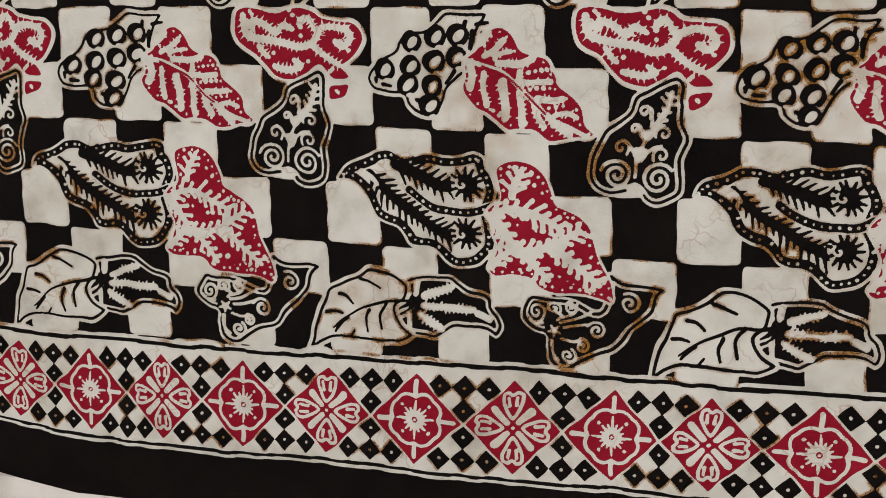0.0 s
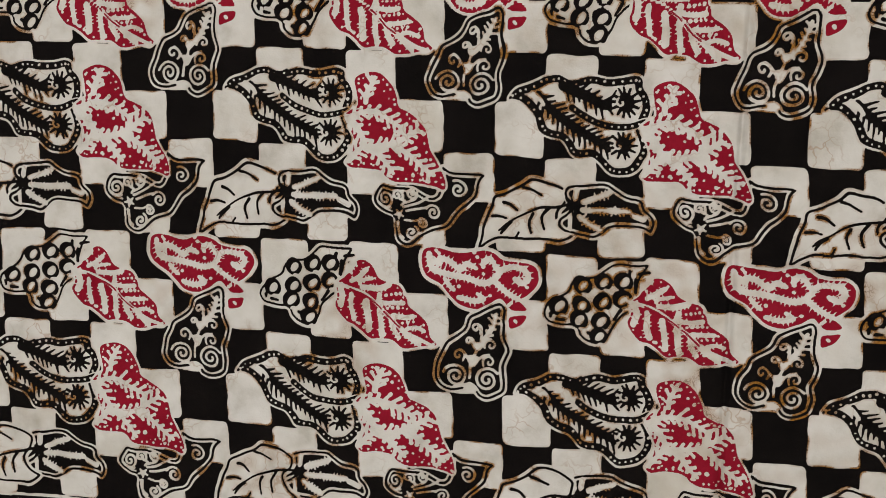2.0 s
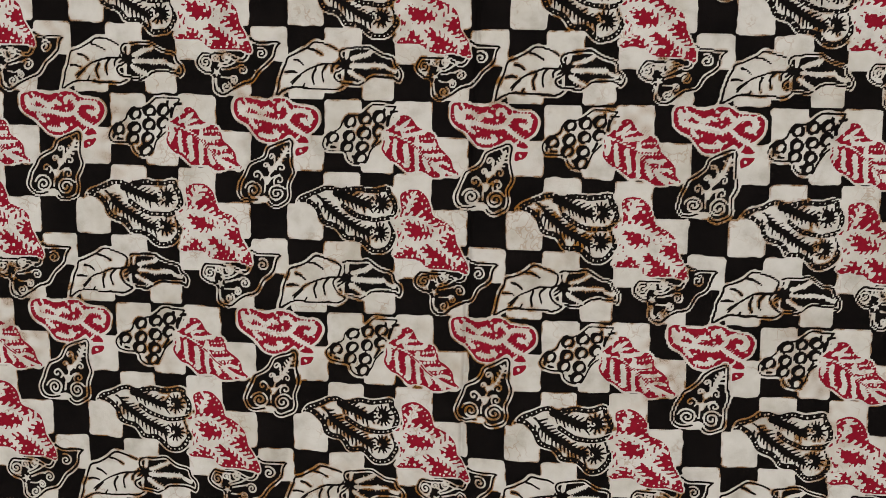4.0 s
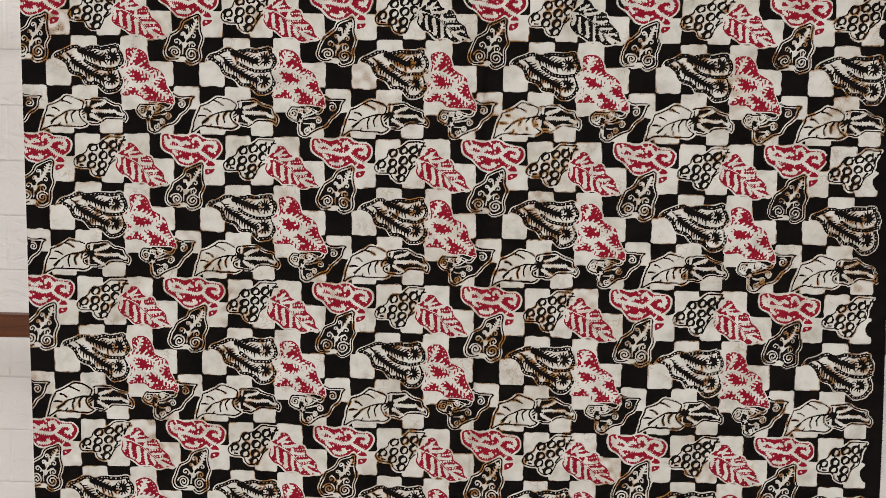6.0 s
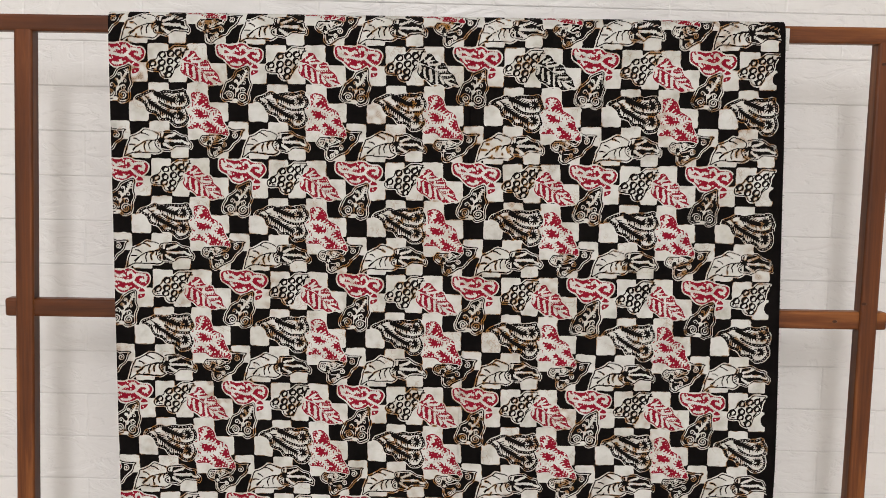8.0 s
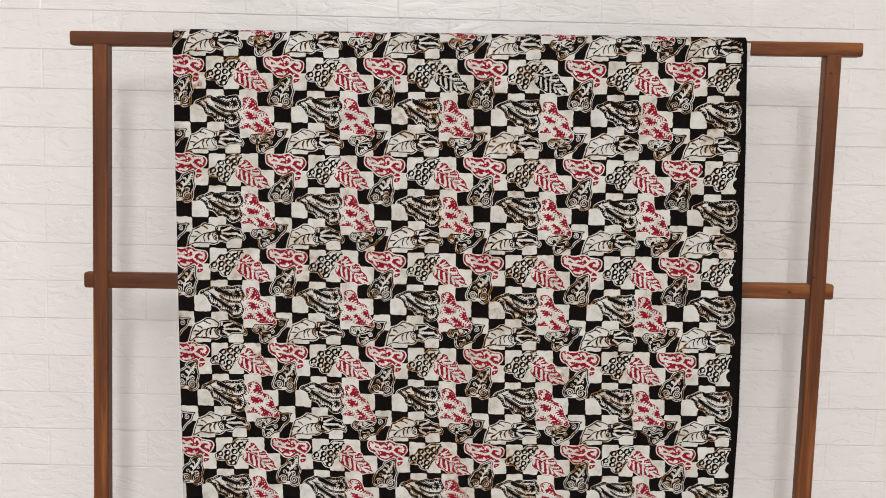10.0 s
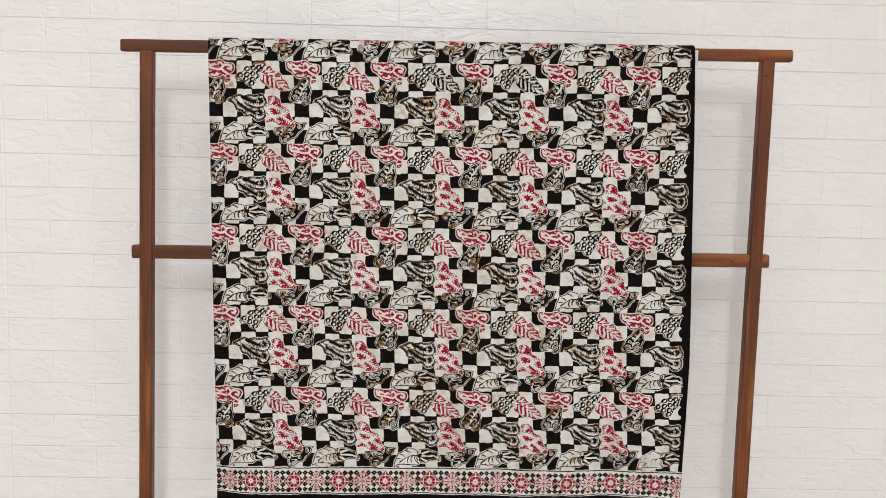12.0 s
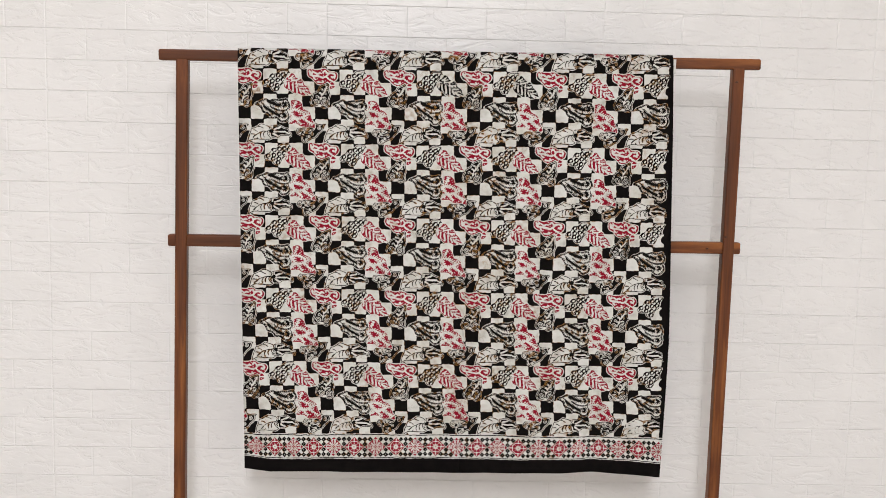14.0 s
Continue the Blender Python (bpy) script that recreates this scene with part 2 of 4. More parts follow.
def checker():
    """White squares with rounded corners on black, corner touching corner."""
    cols, rows = (0, 30, 61, 88, 119.5, 149, 180), (-1, 28.5, 60, 89, 120, 149, 179)
    for r in range(6):
        for c in range(6):
            if (r + c) % 2:
                x, y = (cols[c] + cols[c + 1]) / 2, (rows[r] + rows[r + 1]) / 2
                hx, hy = (cols[c + 1] - cols[c]) / 2, (rows[r + 1] - rows[r]) / 2
                w = Window(tile, np.array([(x, y)], float), 19)
                qx, qy = np.abs(w.x - x) - hx + 3.0, np.abs(w.y - y) - hy + 3.0
                d = np.hypot(np.maximum(qx, 0), np.maximum(qy, 0)) + np.minimum(np.maximum(qx, qy), 0)
                w.put(d < 2.9, WHITE)


def white_leaf_and_bud():
    banded([(-12.5, -2.1), (-10.8, -9.7), (-8.2, -20), (-4.2, -29.6), (-1.5, -36.4), (6.1, -39.5), (14.1, -44), (22, -49.2), (31.8, -47.6), (40.4, -44.4), (45.4, -39.5), (43.4, -31.1), (38.8, -26), (41.4, -19.4), (48.2, -14.5), (46.3, -10.4), (39.2, -6.9), (30.5, -7.3), (16.4, -7.6), (3.9, -8), (-3.4, -4.7), (-8.9, -0.8)],
           [(-0.4, 1.5, WHITE), (1.5, 3.0, BLACK), (3.0, 99, WHITE)])
    stroke([(48.7, -32.2), (38.2, -30.4), (27.7, -29.2), (17, -25.2), (9, -20), (1.6, -14.1)], 1.9, BLACK, 0.5)
    for a in ([(17.5, -41.7), (21.7, -40.8), (28.6, -36.9)], [(5.1, -32.1), (9.4, -31.2), (13.5, -27.9)], [(-2, -22.5), (2.7, -22.9), (6.9, -22)],
              [(22.6, -25.4), (20.3, -19.9), (21.5, -13.2)], [(32.2, -28.9), (28.2, -23.5), (29.3, -15.7)], [(9.7, -19.7), (6, -16.2), (3, -12.7)]):
        stroke(a, 2.0, BLACK, 0.3)
    stroke([(13.7, -13.7), (11.5, -10.2)], 1.2, BLACK)
    banded([(41, 140), (44.2, 136.2), (50.9, 134.8), (66, 133.6), (72.4, 137), (78.3, 140.2), (85.6, 142), (89.1, 145), (90.1, 149.4), (93.9, 153.6), (95.2, 159.4), (92.2, 165), (86.6, 162.4), (78.7, 161.6), (70.3, 161.7), (65.1, 165.1), (59, 168.6), (53, 167.6), (46.9, 166.6), (40.8, 165.5), (36.9, 161.2), (37.7, 156.3), (43, 152.9), (44.4, 148.2), (41.4, 144.8)], DOUBLE)
    for a, wd in (([(53, 145.8), (61.2, 143.1), (68.2, 140.3)], 3.4), ([(52.8, 150.9), (67, 151.1), (79.8, 151.1)], 3.6), ([(50.9, 155.6), (56.2, 159.4), (62.8, 162.6)], 3.6)):
        barbs(a, wd, wd * 0.5 + 0.9, 2.2, WHITE, 0.1, 0.6, 1.6, taper=0.0)
    stroke([(48.1, 146.2), (49.3, 138.9)], 3.6, WHITE)
    stroke([(44.8, 156.1), (45.1, 163.3)], 3.2, WHITE, 0.3)
    stroke([(82.1, 153.3), (88, 155.8)], 3.8, WHITE)
    eye = (46.5, 149)
    dot(*eye, 3.3, BLACK)
    for k in range(8):
        a = k * math.pi / 4
        stroke([eye, (eye[0] + 5.4 * math.cos(a), eye[1] + 5.4 * math.sin(a))], 1.6, BLACK, 0.6)


def scroll_wing():
    banded([(109.8, -38.9), (105.8, -34.9), (103.6, -29), (105.6, -24.1), (111.1, -20), (116.7, -17.8), (117, -11.3), (117.8, -4.7), (123.1, -0.6), (129, -0.8), (135, -5.2), (142.3, -9.6), (149.8, -12.1), (153.7, -15.4), (158.6, -23), (164.4, -27.6), (169.3, -33.5), (171.6, -41.5), (175.4, -46.3), (171.6, -48.5), (162.1, -48.7), (154.1, -49.2), (147.7, -52.3), (145.9, -42.7), (142.6, -33), (129.6, -37.6), (116.4, -38.3)], DOUBLE)
    w = 1.6
    spiral(*(112.3, -29.5), 5.2, 1.6, 2.2, -1, w)
    spiral(*(120, -32.2), 3.7, 1.4, 0.6, -1, w)
    spiral(*(128.9, -33.7), 3.7, 1.4, 0.2, 1, w)
    spiral(*(141.8, -22.3), 5.0, 1.6, 3.6, 1, w)
    spiral(*(134.8, -14.7), 3.6, 1.4, 4.4, 1, w)
    spiral(*(128.2, -8.9), 4.4, 1.5, 5.2, 1, w)
    spiral(*(157.8, -37.7), 5.6, 1.6, 4.2, 1, w)
    for a in ([(124.1, -22.2), (131, -23.7), (137.9, -25.4)], [(123.5, -24.8), (132.1, -27.6), (140, -32.9)], [(122.2, -26.1), (124.5, -28.4), (121.6, -29.7)], [(115.5, -24.3), (111.2, -24.5), (107.6, -27.4)],
              [(124.3, -17), (129.9, -16.5), (133.2, -17.2)], [(119.4, -15.6), (120.2, -9.1), (123.2, -5.9)], [(124.5, -27.4), (130.8, -30.2), (132.2, -34.7)]):
        stroke(a, w, WHITE)
    dot(*(120.8, -20.5), 4.4, BLACK)
    for k in range(5):
        a = 0.4 + k * 2 * math.pi / 5
        stroke([(120.8, -20.5), ((120.8, -20.5)[0] + 3.2 * math.cos(a), (120.8, -20.5)[1] + 3.2 * math.sin(a))], 2.4, WHITE, 0.5)


def scroll_heart():
    banded([(181.2, 31), (185.3, 35), (185, 43.5), (184.9, 51.7), (187.1, 60.4), (185.2, 67.1), (182.9, 73.1), (183.5, 81.3), (181.8, 87.7), (176.3, 91.3), (169.8, 93.1), (164.3, 90.8), (161.1, 86.3), (155.8, 86.9), (148.2, 88.4), (141, 85.8), (137.5, 79), (138.9, 71.2), (143, 62), (146.3, 55.5), (152.9, 51.2), (158.2, 47), (161.5, 40.3), (167.4, 36.4), (174.2, 33.5)], DOUBLE)
    w = 1.7
    for (x, y), r, turns, start, way in (((151.7, 77.8), 7.6, 2.0, 3.4, 1), ((171.2, 79.8), 7.8, 2.0, -0.5, -1), ((154.3, 64.7), 4.6, 1.3, 0.9, -1), ((173.2, 68.6), 4.6, 1.6, 2.6, 1),
                                         ((161.7, 56.1), 3.2, 1.5, 0.6, -1), ((174.6, 58.1), 4.2, 1.6, 2.8, 1), ((166.2, 47.9), 3.6, 1.5, 0.9, -1)):
        spiral(x, y, r, turns if r > 6 else 1.15, start, way, w if r > 6 else 1.45)
    stroke([(160.6, 79.6), (161.3, 72.3), (163.1, 66.8)], 1.6, WHITE)
    stroke([(163.1, 66.8), (165.2, 62.6), (166, 59.5), (172, 53.1)], 1.6, WHITE)
    banded([(160.6, 66.3), (166.3, 66.7), (162.9, 72.3)], [(-0.6, 99, WHITE)])
    banded([(163.6, 57.8), (170.6, 56.4), (165.9, 61.9)], [(-0.6, 99, WHITE)])
    barbs([(172, 53.1), (176, 47.4), (179.2, 39)], 3.4, 4.4, 3.8, WHITE, 0.6, 0.8, 2.0)
    for a in ([(160.3, 66.9), (157.9, 63.4), (155.1, 61)], [(166.3, 67.3), (169.6, 64.8), (173.4, 64.1)], [(164.8, 58.4), (163.1, 54.8), (161.2, 53.7)], [(169.9, 57.1), (171.9, 54.9), (174.8, 54.3)], [(168.8, 54.7), (169.3, 50.5), (167.3, 45.2)]):
        stroke(a, 1.6, WHITE)
    banded([(155.8, 84.6), (160.8, 82), (165.3, 86), (160.7, 88)], [(0, 99, WHITE)])


def grapes():
    banded([(91.6, 2.6), (82.1, 1.3), (70.2, 1), (64.2, 5.2), (57.9, 9.4), (48.1, 10.7), (43.1, 16), (40.9, 21.1), (33, 25.1), (27.9, 30.1), (26.6, 36.3), (30, 42), (37.7, 43.7), (45.8, 44.1), (47.8, 49.1), (52.5, 53.3), (59.5, 54.7), (65.4, 52.4), (69, 46.8), (72, 40.2), (76.2, 35.6), (81.4, 31.4), (84.3, 24.6), (85.1, 17.8), (88, 10.4)],
           [(-0.3, 1.5, WHITE), (1.5, 2.8, BLACK), (2.8, 99, WHITE)])
    for g in ((51.5, 16.7), (64, 14.2), (75.7, 13.2), (37.1, 30.4), (50.8, 28.9), (63.3, 26.4), (75.1, 24.2), (62, 38.3), (60.4, 47.8), (49.1, 38.1)):
        dot(*g, 5.7, BLACK)
        dot(g[0] + 0.6, g[1] + 0.3, 3.7, WHITE, squash=0.62, turn=2.3)
        dot(g[0] + 1.6, g[1] + 5.6, 2.2, WHITE, squash=0.6, turn=0.1)
    for a in ([(32.3, 35.1), (32.6, 37.5)], [(36.1, 38.3), (40.3, 38.8)], [(73.9, 31), (69.6, 36.9)], [(54.1, 46.1), (57.5, 48.7)], [(79.6, 6.7), (79.5, 10)], [(85.4, 8.5), (90.8, 7.7)], [(83.2, 11.9), (81.7, 19.6)]):
        stroke(a, 2.2, BLACK, 0.3)


def red_leaf(ink):
    c = banded([(79.5, 25.4), (85.1, 20.5), (88.6, 14.4), (93.8, 10.9), (98.2, 10.1), (102.8, 13.2), (107.1, 20.4), (113.7, 23.5), (120.3, 25.5), (123.6, 31.4), (125.1, 36.3), (131, 41), (135.6, 46.4), (137.5, 54), (141.4, 58.1), (138.7, 60.9), (133.1, 60.5), (126.4, 62.2), (119.7, 62.5), (113.1, 58.5), (106.4, 57.8), (99.6, 58.2), (93.9, 53.7), (89.5, 50.6), (84.5, 48.8), (79.4, 43.3), (77.8, 38.3), (79.3, 33.2)],
               [(-1.6, 0.2, WHITE), (0.2, 99, ink)])
    for a, wd in (([(89.5, 23), (94.6, 20.2), (99.4, 16.3)], 3.0), ([(96.1, 27.1), (105.3, 26.8), (113, 24.8)], 3.4), ([(105.8, 34.8), (113.5, 35.8), (121.2, 34.8)], 3.2), ([(115, 43.4), (121.7, 43.7), (127.7, 42.8)], 2.8),
                  ([(123.3, 50.3), (128.3, 49.4), (133.5, 51.2)], 2.4), ([(88.9, 31.8), (88.8, 39.5), (90, 47.2)], 3.2), ([(97.7, 36.1), (98.8, 44.1), (99.3, 52.8)], 4.0), ([(106.3, 40.4), (106.9, 47.7), (107.4, 55.8)], 3.4),
                  ([(113.6, 46.1), (114.9, 51.7), (117.5, 55.9)], 3.4), ([(119.9, 50.5), (124.8, 55.6), (129.4, 59.4)], 3.4), ([(81.5, 27.4), (82.8, 33), (81.3, 38.8)], 3.8), ([(85.1, 18.5), (87.9, 17.1), (92, 12.9)], 2.4), ([(94.5, 24.9), (95.9, 22.8), (102.7, 21.2)], 2.2), ([(106.5, 33.1), (107.2, 30.4)], 3.4)):
        path = curve(a, False) if len(a) > 2 else np.array(a, float)
        stroke(path, wd, WHITE, smooth=False)
        for p, d in stations(path, 2.2):
            stroke([p, p + np.array((-d[1], d[0])) * random.choice((-1, 1)) * (wd * 0.5 + 1.1)], 1.3, WHITE, 0.5, smooth=False)
    stroke([(79.5, 25.4), (91.7, 29), (103.4, 35.5), (113.3, 44.8), (123.2, 53), (138.7, 59.9)], 2.6, WHITE)
    stroke([(88, 28), (103.4, 35.7), (113.3, 45), (119, 49.8)], 1.1, ink)
    for row, n, step in (((111.2, 30.5), 5, 2.8), ((109, 39.6), 5, 3.0), ((120.3, 46.8), 3, 3.4), ((122.2, 55.7), 3, 2.4), ((93.3, 49.7), 3, -2.6)):
        for k in range(n):
            dot(row[0] + abs(step) * k * 1.0, row[1] - 0.35 * k + (2.6 * k if step < 0 else 0), random.uniform(0.8, 1.3), WHITE)
    dotted(c, 2.3, 7.0, 0.8, WHITE)


def red_cloud():
    banded([(134.9, 1.7), (140.5, -0.5), (147, -0), (153.5, 1.7), (160, 1.9), (166.4, 0), (172.8, -1.1), (179.2, 0.3), (184, 3.7), (191.9, 5.1), (199.7, 5.8), (204.4, 9.8), (205.3, 15.2), (202.8, 21.7), (198.1, 26.1), (193.3, 28.9), (195.8, 31.7), (197.4, 35.2), (190.1, 35.8), (186.3, 33.7), (181.2, 29), (172.5, 34.9), (164.5, 36.2), (156.4, 34.3), (150.9, 28.6), (145.8, 22.9), (139.3, 19.2), (135.4, 15.4), (133.8, 8.9)],
           [(-2.1, 0.1, WHITE), (0.1, 99, RED)])
    for a, wd in (([(138.8, 3.8), (139.7, 10), (142.6, 14.2), (151.7, 15.5), (161.4, 17.1), (171.1, 19.3), (179.1, 16.1), (183.9, 9.5), (191.8, 8.3), (198.1, 10.6), (199.1, 15.4), (195, 18.5), (190.9, 16)], 4.0),
                  ([(145.3, 5.9), (151.8, 7.7), (158.2, 12), (162.2, 8), (167.3, 10.4)], 3.4), ([(147.8, 18.9), (151, 22.7), (153.6, 24.6)], 3.0), ([(156.4, 29.7), (163.9, 31.4), (171.6, 29.7), (167.8, 26.6)], 3.4),
                  ([(171.8, 8.9), (171.8, 5.1), (177, 3.6), (180.1, 9.6)], 3.0), ([(179.1, 18.4), (185.4, 24), (192.7, 28.2)], 3.6), ([(141.4, 6.7), (145.3, 9.8)], 2.6)):
        barbs(a, wd * 0.98, wd * 0.5 + 2.6, 2.5, WHITE, 0.25, 0.1, 1.6, taper=0.15)
    for x, y in ((143.4, 1.4), (144.7, 3), (166.1, 0.7), (167.7, 3.2), (197.8, 8.1), (171.8, 13.5), (198.4, 20.9), (175.8, 27.3), (156.5, 22.5), (187, 32), (188.6, 30.7)):
        dot(x, y, 1.2, WHITE)
    banded([(187.6, 37.5), (192.7, 36.7), (197.7, 36.4), (198.3, 38.4), (193.3, 38.9), (187.9, 39.5)], [(0, 99, WHITE)])
    banded([(186.9, 40.2), (192.6, 38.9), (197.4, 39), (195.2, 43.4), (190.7, 45.8), (186.6, 46.4)], [(0, 99, RED)])
    dot(*(190.7, 42.3), 1.6, WHITE, squash=0.7, turn=0.8)


def dotted_heart():
    c = banded([(7.2, 88.5), (9, 83.4), (12.9, 79.6), (19.8, 77), (25.4, 74.4), (30.1, 71.9), (37.7, 71.1), (45.2, 73.5), (52.8, 71.8), (59.3, 71), (67.6, 72.1), (74.9, 71.3), (82.3, 69.6), (87.4, 71.5), (88.5, 76.6), (90.7, 79.4), (92.6, 84.2), (93.1, 89.9), (91.3, 95.2), (89.4, 99.6), (91.1, 104.5), (92.1, 110.3), (91.4, 117), (88.7, 122.1), (83.9, 127.1), (77.9, 129.5), (70.5, 129.7), (65.6, 126.8), (61.8, 122.8), (57.9, 120.4), (51.3, 120.2), (45.9, 118.4), (43, 114.1), (39.5, 110.4), (33.4, 108.6), (28, 105.9), (25.1, 101.5), (23.1, 96.2), (19.2, 91.6), (14.1, 88.9)],
               [(-0.3, 1.2, WHITE), (1.2, 5.4, BLACK), (5.4, 99, WHITE)])
    dotted(c, 3.3, 4.6, 0.85, WHITE, 0.3)
    # the lower plume, ending in a curled whorl
    barbs([(25.7, 83.9), (31.6, 89.6), (39.9, 96.4), (50.3, 103), (60.1, 109), (69.5, 113.2)], 4.8, 8.8, 3.7, BLACK, 0.7, 0.35, 2.3, taper=0.0)
    # the upper plume
    barbs([(40.5, 78.6), (48.9, 81.3), (57.2, 84.5), (64.8, 87.7), (71.9, 87.4)], 5.6, 8.8, 3.7, BLACK, 0.7, 0.35, 2.3, taper=0.0)
    for (x, y), turn in (((76.6, 111.1), 0.2), ((77.8, 86), 0.5)):
        dot(x, y, 7.9, WHITE)
        for k in range(13):
            a = turn + k * 2 * math.pi / 13 + random.uniform(-0.08, 0.08)
            stroke([(x, y), (x + 8.4 * math.cos(a + 0.25), y + 8.4 * math.sin(a + 0.25))], 2.7, BLACK, 0.55)
        dot(x, y, 5.0, BLACK)
        spiral(x - 2.4, y + 0.2, 3.0, 0.8, 4.0, -1, 1.4)
    # beaded rib between the two lobes
    rib = [(46.8, 90.2), (52.7, 94.6), (60.4, 98.4), (69.8, 100.3), (80.4, 99.8), (89.8, 96.4)]
    stroke(rib, 5.6, WHITE)
    stroke(rib, 3.9, BLACK)
    path = curve(rib, False)
    for p, d in stations(path, 4.0):
        dot(p[0], p[1], random.uniform(0.7, 1.0), WHITE)
    stroke([(22, 82.9), (26.6, 85.7), (29.2, 89.1)], 3.4, WHITE, 0.3)


def red_fern():
    c = banded([(93.9, 77.5), (97.9, 74.2), (104.9, 72.9), (111.7, 74.9), (117.1, 80.2), (119.8, 87), (121.7, 93.9), (126.4, 96.7), (133.2, 100.3), (137.9, 105.6), (139.8, 112.4), (141.3, 119.2), (144.6, 125.9), (147.9, 132.7), (149.6, 140.2), (148, 143.2), (143.5, 141.5), (136.8, 140), (128.6, 139.8), (118.9, 139.3), (113.4, 137.1), (110.7, 134), (106.5, 132.2), (98.1, 131.9), (91, 132.3), (87.4, 129.2), (88.6, 126), (91.3, 121.7), (92.5, 116), (91.5, 111.8), (89.9, 107.6), (87.7, 102.8), (87.2, 99.6), (91.8, 94.9), (95.3, 92), (94.6, 85.1)],
               [(-1.3, 0.1, WHITE), (0.1, 99, RED)])
    dotted(c, 2.2, 4.6, 0.8, WHITE, 0.5)
    fat = random.uniform(0.8, 1.12)
    f = dict(lean=0.75, tip=0.95, taper=0.25)
    for a, wd, ln in (([(100.6, 90.7), (101.6, 85.5), (104, 80.6), (106.2, 76.2)], 3.4, 5.4),
                      ([(90.3, 100.6), (99.5, 96.7), (107.9, 97.4), (115.1, 101), (123.6, 105.9)], 3.4, 6.4),
                      ([(88.3, 101.4), (93.7, 105.4), (96.9, 110.1), (99.8, 115.6)], 4.6, 5.0),
                      ([(99.8, 118.1), (109.6, 117.7), (117.9, 116.2), (124.9, 112.4), (133.1, 106.9)], 3.8, 6.4),
                      ([(89.1, 127.7), (93.4, 123), (100.5, 117.8)], 3.6, 5.4),
                      ([(105.4, 118.4), (109.5, 124.7), (113.8, 129.7), (117.6, 133.8)], 3.2, 5.4),
                      ([(119.3, 116.9), (126.8, 121), (132.9, 126.6), (142.5, 134.3)], 3.4, 5.8)):
        barbs(a, wd * fat, ln * random.uniform(0.85, 1.1), 4.7, WHITE, barb=2.1 * fat, **f)
    for x, y in [(115.6, 88.5), (112.2, 84.5), (102.9, 105), (112.5, 107.4), (127.8, 100.5), (133.1, 103.7), (96.8, 128.4), (103.8, 128.8), (123.2, 131.2), (130, 135.1), (138.4, 120.7), (136.8, 137.5)]:
        dot(x, y, random.uniform(0.6, 1.5), WHITE, squash=random.uniform(0.7, 1.0), turn=random.uniform(0, 3))
    for p, d in stations(np.array([(127.3, 133.8), (134.1, 134.8), (140.9, 137.9)]), 2.2):
        dot(p[0] + random.gauss(0, 1.2), p[1] + random.gauss(0, 1.2), random.uniform(0.3, 0.6), WHITE)


def each_drawing(*motifs):
    for SHIFT[0], SHIFT[1] in itertools.product((0, 1), (0, 1)):
        for motif in motifs:
            motif()


# beyond the last column of motifs the ground stays black
tile[:] = BLACK
each_drawing(checker)
tile[:, (np.arange(2 * SIDE) % SIDE) > 88 * RES] = BLACK
each_drawing(white_leaf_and_bud, grapes, dotted_heart, lambda: dot(92, 42, 11, BLACK))
last_tile = tile.copy()
tile[:] = BLACK
each_drawing(checker)
each_drawing(white_leaf_and_bud, scroll_wing)
each_drawing(grapes, dotted_heart)
each_drawing(red_cloud, scroll_heart)
each_drawing(lambda: red_leaf(RED))
each_drawing(red_fern)

# ---- batik print: the border, one pair of flowers ----
PAIR, BAND = 100.0, 60.0
border = np.zeros((int(BAND * RES), int(PAIR * RES)), np.int8)


def border_diamond(x, y, r, colour):
    w = Window(border, np.array([(x, y)], float), r + 1)
    w.put(np.abs(w.x - x) + np.abs(w.y - y) < r, colour)


